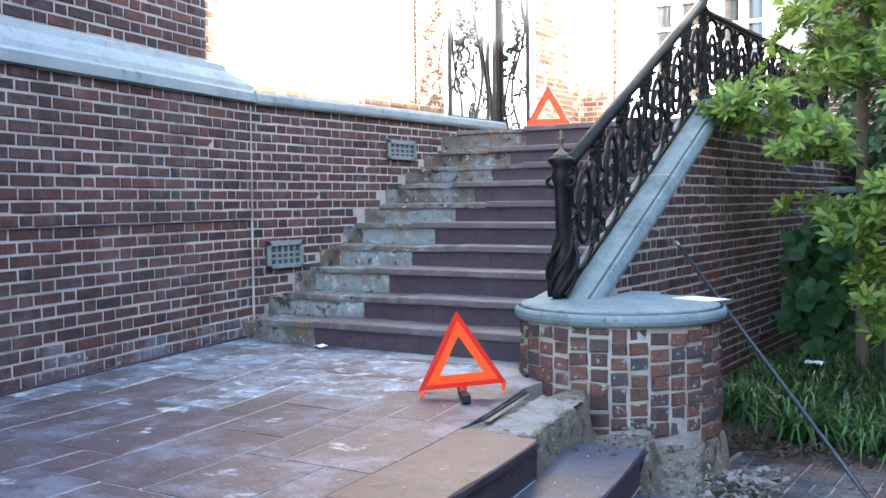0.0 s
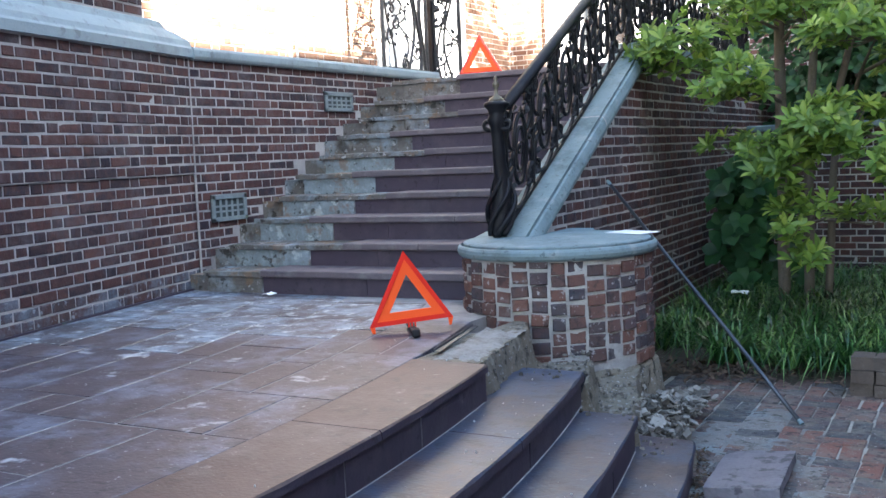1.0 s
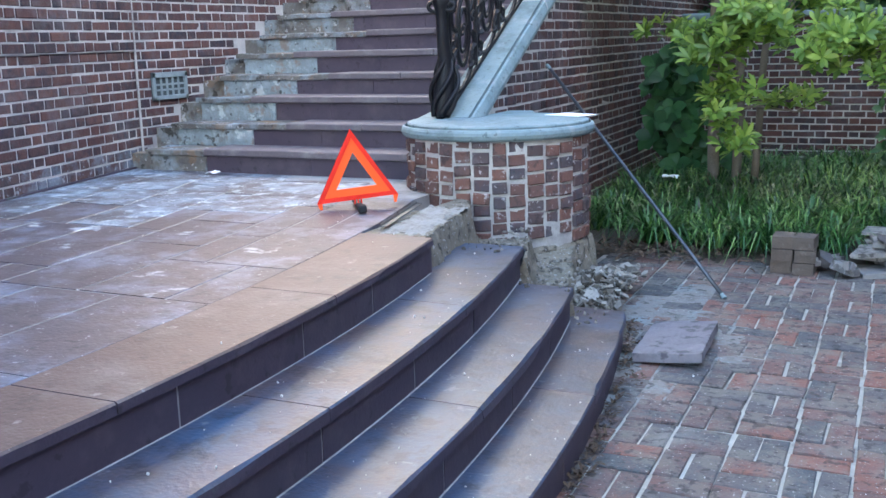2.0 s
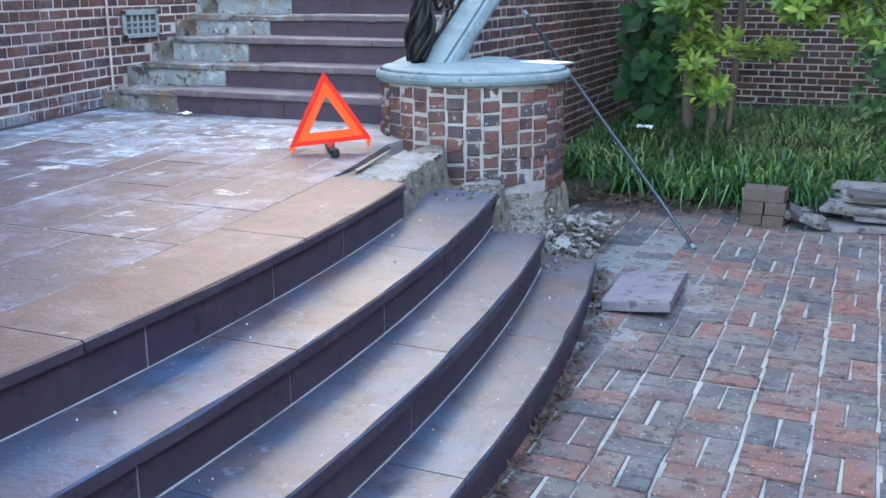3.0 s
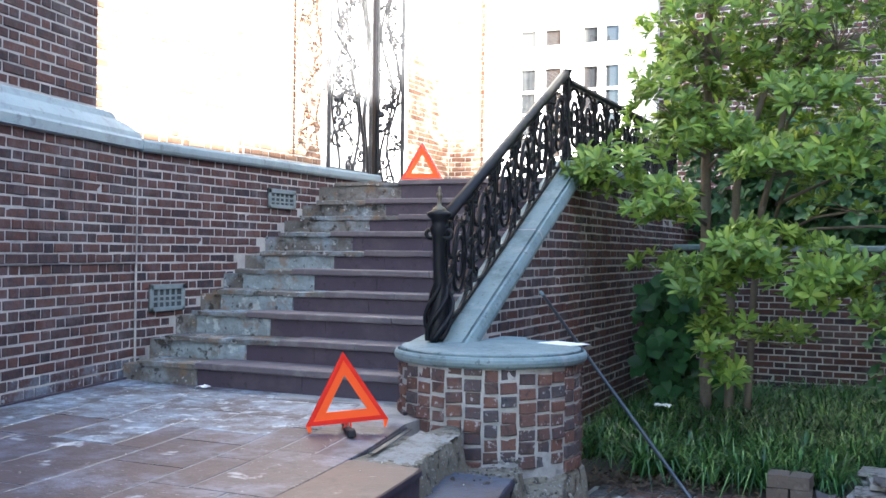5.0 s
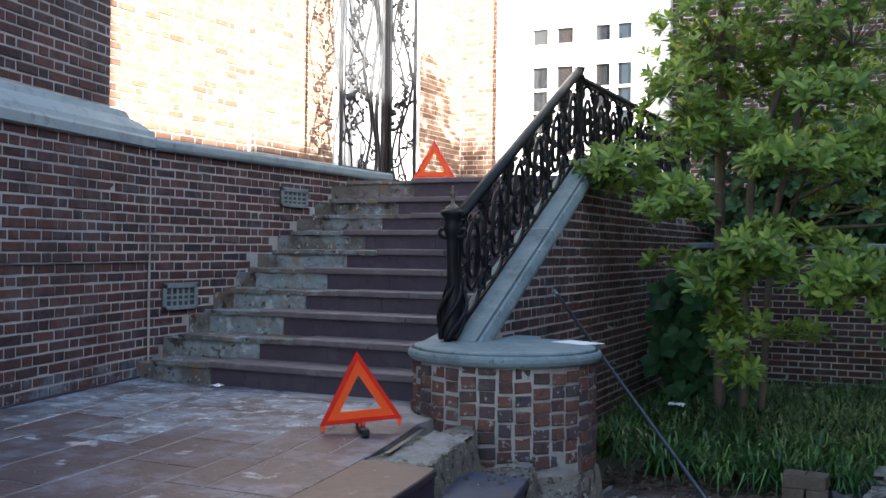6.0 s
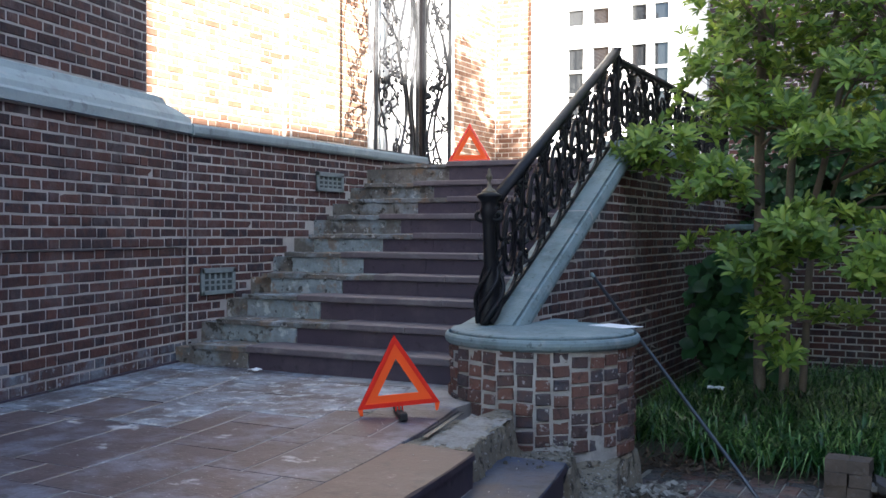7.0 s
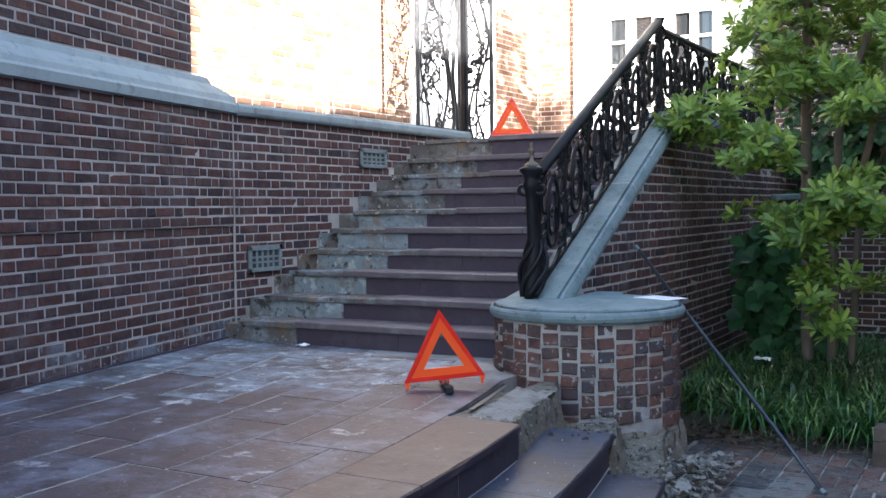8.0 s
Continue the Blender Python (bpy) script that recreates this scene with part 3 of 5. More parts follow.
# ---------------------------------------------------------------- curved lower steps
lower = thing("curved_steps", "three curved worn purple stone steps below the landing", "steps", kind="structure")
JOINTS = {1: [-2.0, 0.1, 1.3, 2.51, 3.76], 2: [-2.0, 0.7, 1.90, 3.10], 3: [-2.0, 0.2, 1.33, 2.55, 3.80]}
RISERS = {1: [-2.0, 0.4, 1.785, 2.48, 3.18, 3.9], 2: [-2.0, 0.9, 1.8, 2.76, 3.5, 4.2], 3: [-2.0, 0.7, 1.6, 2.4, 3.3, 4.2]}
for i in range(1, 4):
    rad, z = EDGES[i]
    js = JOINTS[i] + [TIPS[i]]
    for y0, y1 in zip(js, js[1:]):
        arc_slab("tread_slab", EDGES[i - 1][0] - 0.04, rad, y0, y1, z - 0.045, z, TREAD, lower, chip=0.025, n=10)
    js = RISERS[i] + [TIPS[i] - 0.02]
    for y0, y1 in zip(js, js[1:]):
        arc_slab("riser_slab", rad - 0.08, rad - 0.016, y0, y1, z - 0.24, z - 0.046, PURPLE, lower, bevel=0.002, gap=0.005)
    arc_slab("joint_fill", rad - 0.09, rad - 0.0175, -2.0, TIPS[i] - 0.05, z - 0.24, z - 0.047, FLAGJOINT, lower, bevel=0.001, n=16)
    arc_slab("joint_fillet", EDGES[i - 1][0] - 0.03, EDGES[i - 1][0] - 0.010, -2.0, TIPS[i - 1] - 0.03, z - 0.01, z + 0.003, FLAGJOINT, lower, bevel=0.004, n=30)
    bm = bmesh.new()
    prism(bm, arc(rad - 0.05, -2.0, TIPS[i] - 0.03) + arc(EDGES[i - 1][0] - 0.3, -2.0, TIPS[i] - 0.03)[::-1], GROUND_Z - 0.05, z - 0.05)
    part("mortar_bed", bm, MORTARBED, lower)
# broken mortar where the ends of the steps are gone
bm = bmesh.new()
nx, ny = 80, 130
rows = []
for i in range(nx + 1):
    row = []
    for j in range(ny + 1):
        x, y = -2.40 + 1.28 * i / nx, 4.22 + 2.2 * j / ny
        r = math.hypot(x - LC[0], y - LC[1]) + 0.030 * noise.noise((x * 5, y * 5, 1)) + 0.022 * noise.noise((x * 17, y * 17, 2))
        far = max(0.0, y - 5.35) * 0.22
        pad = 0.065 * min(1.0, max(0.0, (y - 4.9) / 0.2))
        swell = 0.085 * min(1.0, max(0.0, 1.0 - (math.hypot(x + 2.36, y - 6.03) - 0.57) / 0.4))
        z = -0.014
        for (edge, drop), tip in zip(((12.96 - far, 0.21), (13.32 - far, 0.17), (13.60 - pad, 0.18), (13.84 - far, 0.14)), TIPS):
            edge -= 0.17 * min(1.0, max(0.0, (tip + 0.06 - y) / 0.08))
            z -= drop * min(1, max(0, (r - edge) / 0.035))
        if 13.3 < r < 13.56 - pad * 0.3:
            z += swell
        rough = 0.35 if r < 12.95 else 1.0
        z -= 0.028 * min(1.0, max(0.0, (r - 12.95) / 0.05))
        z += rough * (0.010 * noise.noise((x * 6, y * 6, 4)) + 0.007 * noise.noise((x * 22, y * 22, 5)) + 0.006 * noise.noise((x * 60, y * 60, 6)))
        row.append(bm.verts.new((x, y, max(z, -0.72))))
    rows.append(row)
for i in range(nx):
    for j in range(ny):
        bm.faces.new((rows[i][j], rows[i + 1][j], rows[i + 1][j + 1], rows[i][j + 1]))
part("broken_mortar", bm, MORTARBED, lower, "crumbled bare mortar where slabs are missing")

bm = bmesh.new()
box(bm, -0.012, -0.004, -0.10, 0.012, 0.004, 0.0, bevel=0.002)
part("metal_strip", bm, STEEL, lower, "bent dark metal strip").matrix_basis = pose(-1.80, 4.975, -0.19, 18, 12, 30)

# ---------------------------------------------------------------- paving
paving = thing("pavement", "worn red and grey brick paving in a basket pattern", "paving", kind="structure")
bm = bmesh.new()
prism(bm, [(-2.0, -2.905), (5.815, -2.905), (5.815, 7.25), (-2.0, 7.25)], GROUND_Z - 0.1, GROUND_Z - 0.0085)
part("joint_bed", bm, SANDJOINT, paving)

# ---------------------------------------------------------------- brick walls
big_wall = thing("wall_west", "tall dark red brick wall in Flemish bond with a pale stone cornice", "wall", kind="structure")


def slab_along(bm, p, u, length, thick, z0, z1):
    """A wall core: face from p along u, thickness behind the face."""
    u = Vector(u)
    back = Vector((u.y, -u.x))
    a, b = Vector(p), Vector(p) + u * length
    prism(bm, [tuple(a), tuple(b), tuple(b + back * thick), tuple(a + back * thick)], z0, z1)


LEDGE_Z = COURSE * 12.0                   # below this height the wall is set back a little
bm = bmesh.new()
slab_along(bm, LW_C - LW_N * 0.0205, LW_U, WALL_L, 0.5, -0.9, LEDGE_Z)
part("wall_core", bm, MORTAR, big_wall)
bm = bmesh.new()
slab_along(bm, LW_C - LW_N * 0.0045, LW_U, WALL_L, 0.5, LEDGE_Z, 1.80)
part("wall_core", bm, MORTAR, big_wall)
UP0 = 0.415
bm = bmesh.new()
slab_along(bm, LW_C + LW_U * UP0 - LW_N * 0.1145, LW_U, WALL_L - UP0, 0.6, 1.78, 7.0)
part("wall_core", bm, MORTAR, big_wall)
# cornice with a sloped top, turning the corner
prof = [(0.03, 1.775), (0.03, 1.84), (0.012, 1.86), (0.0, 1.90), (-0.05, 1.955), (-0.085, 1.985), (-0.10, 2.03), (-0.125, 2.045), (-0.40, 2.045), (-0.40, 1.775)]
bm = bmesh.new()
rings = [[(*(LW_C + LW_U * WALL_L + LW_N * o), z) for o, z in prof],
         [(*(LW_C - LW_U * (0.03 if o > -0.3 else 0.0) + LW_U * max(0.0, -o) * 2.4 * (o > -0.3) + LW_N * o), z) for o, z in prof]]
loft(bm, rings)
part("cornice", bm, PALESTONE, big_wall, "pale grey limestone cornice with a sloped top")
bm = bmesh.new()
slab_along(bm, LW_C + LW_N * 0.016, LW_U, WALL_L, 0.02, -0.03, 0.012)
part("base_strip", bm, PURPLE, big_wall)

bm = bmesh.new()
box(bm, -5.437, 6.232, 0.0, -5.424, 6.246, 1.76)
part("corner_joint", bm, MORTAR, big_wall)

parapet = thing("wall_stair", "dark red brick side wall of the stair with a pale stone coping", "wall", kind="structure")
bm = bmesh.new()
slab_along(bm, (-5.4345, 10.15), (0, -1), 3.9, 0.9, -0.3, 1.76)
part("wall_core", bm, MORTAR, parapet)
bm = bmesh.new()
prof = [(-6.4, 1.757), (-5.42, 1.757), (-5.395, 1.765), (-5.385, 1.785), (-5.385, 1.832), (-5.40, 1.855), (-6.4, 1.865)]
loft(bm, [[(x, y, z) for x, z in prof] for y in (6.27, 10.2)])
part("coping", bm, PALESTONE, parapet, "pale grey limestone coping")

SLOPE = 0.54
cheek = thing("wall_cheek", "dark brick cheek wall beside the stair with a sloping limestone coping", "wall", kind="structure")
bm = bmesh.new()
pts = [(6.1, -0.9), (14.4, -0.9), (14.4, 1.74), (8.6, 1.74), (6.1, 0.39)]
loft(bm, [[(-2.5385, y, z) for y, z in pts], [(-2.80, y, z) for y, z in pts]])
part("wall_core", bm, MORTAR, cheek)
prof = [(-2.80, 0.0), (-2.80, 0.07), (-2.563, 0.075), (-2.560, 0.035), (-2.550, 0.035), (-2.547, 0.071), (-2.53, 0.062), (-2.515, 0.03), (-2.507, 0.0), (-2.507, -0.03), (-2.53, -0.045)]
for ends in (((6.03, 0.345), (7.44, 0.345 + 1.41 * SLOPE)), ((7.445, 0.345 + 1.415 * SLOPE), (8.62, 0.345 + 2.59 * SLOPE))):
    bm = bmesh.new()
    loft(bm, [[(x, y, z + dz) for x, dz in prof] for y, z in ends])
    part("coping", bm, LIMESTONE, cheek, "pale grey limestone sloping coping")
bm = bmesh.new()
loft(bm, [[(x, y, 0.3455 + (y - 6.03) * SLOPE + dz) for x, dz in prof] for y in (7.437, 7.448)])
part("coping_joint", bm, LIMEMORTAR, cheek)
bm = bmesh.new()
loft(bm, [[(x, y, 1.748 + dz) for x, dz in prof] for y in (8.622, 14.4)])
part("coping", bm, LIMESTONE, cheek, "pale grey limestone coping")

back = thing("wall_garden", "dark shaded brick garden wall with a flat coping", "wall", kind="structure")
bm = bmesh.new()
box(bm, -2.46, 12.0045, -0.9, 7.0, 12.3, 1.05)
part("wall_core", bm, MORTAR, back)
bm = bmesh.new()
box(bm, -2.46, 11.96, 1.05, 7.0, 12.35, 1.12, bevel=0.015)
part("coping", bm, LIMESTONE, back)

# unseen wall, added to keep eastern sky light off the garden bed
bm = bmesh.new()
box(bm, 1.75, 8.1, -0.9, 2.0, 12.0, 3.4)
tagged(part("wall_garden_east", bm, BRICK), "plain brick wall added out of view to darken the garden bed", "wall", kind="structure")

# ---------------------------------------------------------------- pedestal
PED = Vector((-2.36, 6.03))
pedestal = thing("pedestal", "round brick stair pedestal with a thick limestone cap", "pedestal", kind="structure")


def ped_ring(r, z, n=44):
    """Round in front, straight along the steps behind."""
    ring = []
    for k in range(n):
        a = 2 * math.pi * k / n
        x, y = PED.x + r * math.cos(a), PED.y + r * math.sin(a)
        if math.pi / 2 < a < math.pi:       # flank that splays out along the lowest steps
            t = (a - math.pi / 2) / (math.pi / 2)
            corner = Vector((-2.565 - r, 6.70))
            top, side = Vector((PED.x, 6.70)), Vector((PED.x - r, PED.y))
            x, y = top.lerp(corner, t * 2) if t < 0.5 else corner.lerp(side, t * 2 - 1)
        elif abs(a - math.pi / 2) < 0.01:
            y = 6.70
        ring.append((x, y, z))
    return ring


bm = bmesh.new()
loft(bm, [ped_ring(0.569, -0.75), ped_ring(0.569, 0.335)])
part("core", bm, LIMEMORTAR, pedestal)
FOOT_Z = -0.315
bm = bmesh.new()
rings = []
for r, z in [(0.64, -0.76), (0.625, -0.55), (0.605, -0.42), (0.592, FOOT_Z - 0.02), (0.575, FOOT_Z), (0.52, FOOT_Z + 0.004)]:
    ring = []
    for x, y, q in ped_ring(r, z, 120):
        n = 0.022 * noise.noise((x * 7, y * 7, q * 7)) + 0.014 * noise.noise((x * 23, y * 23, q * 23))
        ring.append((x + n * math.cos(math.atan2(y - PED.y, x - PED.x)), y + n * math.sin(math.atan2(y - PED.y, x - PED.x)), q + n * 0.7))
    rings.append(ring)
loft(bm, rings)
part("footing", bm, MORTARBED, pedestal, "rough crumbling mortar footing")
bm = bmesh.new()
loft(bm, [ped_ring(r, z, 88) for r, z in [(0.565, 0.312), (0.590, 0.312), (0.606, 0.326), (0.612, 0.345), (0.609, 0.364), (0.600, 0.376), (0.590, 0.380), (0.585, 0.352), (0.568, 0.352), (0.574, 0.390), (0.566, 0.397), (0.53, 0.400), (0.30, 0.403)]])
part("cap", bm, LIMESTONE, pedestal, "grey limestone cap with a rounded edge").location.z = 0.012

# ---------------------------------------------------------------- sunlit house beyond
house = thing("house", "sunlit pale orange brick house with white doors", "house", kind="structure")
bm = bmesh.new()
box(bm, -7.0, 5.4, 0.0, -6.508, 14.9, 9.0)
part("wall_core", bm, PALEMORTAR, house)
bm = bmesh.new()
box(bm, -6.508, 8.97, 0.5, -6.408, 10.55, 9.0)
part("wall_core", bm, PALEMORTAR, house)
bm = bmesh.new()
box(bm, -6.508, 14.508, 0.0, -3.45, 15.0, 9.0)
part("wall_core", bm, PALEMORTAR, house)

# darker brick and mortar than the house: this wall's shade is in their colour
wing = thing("wall_wing", "house wing behind the garden, its shade put into darker red brick", "house wall", kind="structure")
bm = bmesh.new()
box(bm, -3.45, 14.5045, -0.8, 8.0, 15.0, 9.0)
part("wall_core", bm, MORTAR, wing)


def panelled_door(name, m, width, height, panes, owner):
    """A white frame with glazed panes; m: x along the wall, y out of it, z up, origin at the foot's middle."""
    bm = bmesh.new()
    xs = sorted({-width / 2, width / 2} | {v for a, b, _, _ in panes for v in (a, b)})
    zs = sorted({0.0, height} | {v for _, _, a, b in panes for v in (a, b)})
    for xa, xb in zip(xs, xs[1:]):
        for za, zb in zip(zs, zs[1:]):
            xm, zm = (xa + xb) / 2, (za + zb) / 2
            if not any(a <= xm <= b and c <= zm <= d for a, b, c, d in panes):
                box(bm, xa, -0.05, za, xb, 0.05, zb)
    bmesh.ops.remove_doubles(bm, verts=bm.verts, dist=0.0005)
    door = part(name, bm, WHITEPAINT, owner, "white painted glazed double door")
    door.matrix_basis = m
    for a, b, c, d in panes:
        bm = bmesh.new()
        box(bm, a - 0.005, -0.012, c - 0.005, b + 0.005, 0.0, d + 0.005)
        part("pane", bm, GLASSDARK, door, "dark glass pane")
    return door


DX = -4.72
panes = []
for a, b in ((-5.29, -5.05), (-4.91, -4.66), (-4.32, -4.10), (-3.99, -3.78)):
    for c, d in ((4.08, 4.31), (3.42, 3.74), (3.08, 3.38), (2.75, 3.05), (2.42, 2.72)):
        panes.append((DX - b, DX - a, c - 1.7, d - 1.7))
panelled_door("door", pose(DX, 14.47, 1.7, 0, 0, 180), 2.3, 3.6, panes, house)
bm = bmesh.new()
box(bm, DX + 1.14, 14.40, 1.65, -3.22, 14.52, 5.6, bevel=0.01)
part("door_jamb", bm, WHITEPAINT, house)
bm = bmesh.new()
box(bm, -6.53, 10.56, 1.65, -6.44, 12.95, 5.6, bevel=0.01)
for z0, z1 in ((1.9, 2.6), (2.75, 3.5), (3.65, 4.6)):
    for y0, y1 in ((10.9, 11.75), (11.95, 12.8)):
        box(bm, -6.45, y0, z0, -6.425, y1, z1, bevel=0.008)
part("panelled_door", bm, WHITEPAINT, house, "white painted panelled door")

# ---------------------------------------------------------------- ironwork


def spiral(c, r0, turns, start=0.0, n=18, tight=0.25):
    """Points of a scroll in the panel's plane."""
    return [(c[0] + r0 * (1 - (1 - tight) * i / n) * math.cos(start + turns * 2 * math.pi * i / n), c[1] + r0 * (1 - (1 - tight) * i / n) * math.sin(start + turns * 2 * math.pi * i / n)) for i in range(n + 1)]


def oval(c, a, b, n=20):
    return [(c[0] + a * math.cos(2 * math.pi * i / n), c[1] + b * math.sin(2 * math.pi * i / n)) for i in range(n + 1)]


def bezier(a, b, c, d, n=12):
    res = []
    for i in range(n + 1):
        t = i / n
        res.append(tuple(a[k] * (1 - t) ** 3 + 3 * b[k] * t * (1 - t) ** 2 + 3 * c[k] * t * t * (1 - t) + d[k] * t ** 3 for k in (0, 1)))
    return res


def iron_leaf(bm, c, size, angle, put, rnd):
    """A small cast leaf, thick in the middle."""
    pts = [(-0.5, 0), (-0.1, 0.28), (0.25, 0.2), (0.6, 0.0), (0.25, -0.2), (-0.1, -0.28)]
    ca, sa = math.cos(angle), math.sin(angle)
    flat = [(c[0] + size * (x * ca - y * sa), c[1] + size * (x * sa + y * ca)) for x, y in pts]
    rim = [bm.verts.new(put(u, v, 0)) for u, v in flat]
    f, k = bm.verts.new(put(c[0], c[1], size * 0.3)), bm.verts.new(put(c[0], c[1], -size * 0.3))
    for i in range(6):
        j = (i + 1) % 6
        bm.faces.new((rim[i], rim[j], f))
        bm.faces.new((rim[j], rim[i], k))


def scroll_motif(w, h, slope, seed):
    """One bay of the railing: an upright oval with scrolls and leaves; u along y, v up, sheared by the slope."""
    rnd = random.Random(seed)
    bm = bmesh.new()

    def put(u, v, o=0.0):
        return (o, u, v + slope * u)

    def bar(pts, r):
        tube(bm, [put(*p) for p in pts], r, 5)

    m = w / 2
    bar(oval((m, h * 0.50), w * 0.24, h * 0.29), 0.016)
    bar(oval((m, h * 0.50), w * 0.15, h * 0.18), 0.012)
    bar([(0.0, 0.03), (0.0, h - 0.02)], 0.015)
    for sgn in (-1, 1):
        bar(bezier((m, 0.02), (m + sgn * w * 0.5, h * 0.05), (m + sgn * w * 0.52, h * 0.35), (m + sgn * w * 0.27, h * 0.42)), 0.015)
        bar(bezier((m, h - 0.02), (m + sgn * w * 0.5, h * 0.95), (m + sgn * w * 0.52, h * 0.62), (m + sgn * w * 0.27, h * 0.58)), 0.015)
        bar(spiral((m + sgn * w * 0.36, h * 0.14), w * 0.11, sgn * 1.3, 1.5), 0.013)
        bar(spiral((m + sgn * w * 0.36, h * 0.86), w * 0.11, -sgn * 1.3, -1.5), 0.013)
        bar(spiral((m + sgn * w * 0.39, h * 0.50), w * 0.08, sgn * 1.2, 0.3), 0.012)
        for q in range(12):
            iron_leaf(bm, (m + sgn * w * rnd.uniform(0.22, 0.48), h * rnd.uniform(0.06, 0.94)), rnd.uniform(0.05, 0.09), rnd.uniform(0, 6.3), put, rnd)
    for q in range(6):
        iron_leaf(bm, (m + rnd.uniform(-0.3, 0.3) * w, h * rnd.choice((0.06, 0.12, 0.88, 0.94, 0.20, 0.80))), 0.06, rnd.uniform(0, 6.3), put, rnd)
    bar(spiral((m, h * 0.5), w * 0.09, 1.4, 0.6), 0.008)
    return bm


RAIL_X = -2.715
railing = thing("stair_railing", "ornate black cast iron stair railing with scrolls and leaves", "railing", (RAIL_X, 6.03, 0.42))
BAY, BAYS = 0.425, 6
motif = part("scroll_panel", scroll_motif(BAY, 0.76, SLOPE, 3), IRON, railing)
motif.location = (0, 0.08, 0.055)
for i in range(1, BAYS):
    ob = new("scroll_panel", motif.data)
    ob.parent = railing
    ob.location = (0, 0.08 + BAY * i, 0.055 + SLOPE * BAY * i)
bm = bmesh.new()
tube(bm, [(0, 0.02, 0.03), (0, 2.6, 0.03 + 2.58 * SLOPE)], 0.016, 6)
part("bottom_rail", bm, IRON, railing)
bm = bmesh.new()
prof = [(-0.035, 0.0), (-0.045, 0.025), (-0.03, 0.055), (0.0, 0.068), (0.03, 0.055), (0.045, 0.025), (0.035, 0.0)]
loft(bm, [[(x, y, 0.745 + SLOPE * y + z) for x, z in prof] for y in (0.09, 1.0, 2.0, 2.58)])
part("top_rail", bm, IRON, railing, "smooth moulded black handrail", smooth=True)

TOP_POST = (RAIL_X, 8.65, 1.82)
post = thing("railing_post", "square black iron post with a flared cap", "post", TOP_POST)
bm = bmesh.new()
box(bm, -0.028, -0.028, 0, 0.028, 0.028, 0.72, bevel=0.006)
box(bm, -0.045, -0.045, 0, 0.045, 0.045, 0.05, bevel=0.008)
post_shaft = part("shaft", bm, IRON, post)
bm = bmesh.new()
lathe(bm, [(0.03, 0.70), (0.05, 0.72), (0.032, 0.745), (0.045, 0.79), (0.06, 0.805), (0.0, 0.812)], sides=4)
part("cap", bm, IRON, post_shaft)

terrace_rail = thing("terrace_railing", "level ornate black iron railing along the terrace edge", "railing", (RAIL_X, 8.68, 1.83))
flat = part("scroll_panel", scroll_motif(BAY, 0.68, 0.0, 4), IRON, terrace_rail)
for i in range(1, 11):
    ob = new("scroll_panel", flat.data)
    ob.parent = terrace_rail
    ob.location = (0, BAY * i, 0.0)
bm = bmesh.new()
loft(bm, [[(x, y, 0.66 + z) for x, z in prof] for y in (0.0, 2.0, 4.9)])
part("top_rail", bm, IRON, terrace_rail)
bm = bmesh.new()
tube(bm, [(0, 0, 0.02), (0, 4.9, 0.02)], 0.014, 6)
part("bottom_rail", bm, IRON, terrace_rail)

# newel: a twisted, leafy cast base with a slim shaft and a finial
newel = thing("newel_post", "black cast iron newel post with a twisted leafy base", "newel post", (-2.708, 5.98, 0.412))
bm = bmesh.new()
lathe(bm, [(0.022, 0.0), (0.045, 0.03), (0.064, 0.10), (0.070, 0.18), (0.060, 0.28), (0.048, 0.38), (0.041, 0.48), (0.039, 0.62), (0.046, 0.70), (0.064, 0.735), (0.050, 0.765), (0.056, 0.80), (0.080, 0.825), (0.080, 0.842), (0.04, 0.86)], sides=14)
for v in bm.verts:
    lean = max(0.0, 0.35 - v.co.z)
    v.co.x -= lean * 0.08
    v.co.y += 0.05 * math.sin(v.co.z * 6) * (v.co.z < 0.5)
shaft = part("shaft", bm, IRON, newel, smooth=True)
for s in range(5):
    bm = bmesh.new()
    pts, rad = [], []
    for i in range(26):
        t = i / 25
        a = s * 2 * math.pi / 5 + t * 3.6
        z = 0.02 + 0.52 * t
        r = (0.030 + 0.066 * math.sin(math.pi * min(1, 0.06 + t * 1.25))) * (1 - 0.25 * t)
        pts.append((r * math.cos(a) - max(0, .35 - z) * 0.08, r * math.sin(a) + 0.05 * math.sin(z * 6) * (z < 0.5), z))
        rad.append(0.021 * (1 - 0.6 * t))
    tube(bm, pts, rad, 6)
    part("leaf_scroll", bm, IRON, shaft, smooth=True)
for side in (-1, 1):
    bm = bmesh.new()
    tube(bm, [(side * 0.06 + p[0], p[0] * 0.4, 0.71 + p[1]) for p in spiral((0, 0), 0.045, side * 1.4, 1.5)], 0.014, 6)
    part("volute", bm, IRON, shaft, smooth=True)
bm = bmesh.new()
lathe(bm, [(0.055, 0.85), (0.04, 0.872), (0.014, 0.89), (0.011, 0.93), (0.022, 0.95), (0.02, 0.965), (0.009, 0.98), (0.013, 0.99), (0.004, 1.012)], sides=12)
part("finial", bm, material("old_brass", [(0.10, 0.085, 0.06), (0.22, 0.19, 0.14)], 0.45, 0.2, 20, 90, metal=0.5), shaft, "dull brass finial", smooth=True)


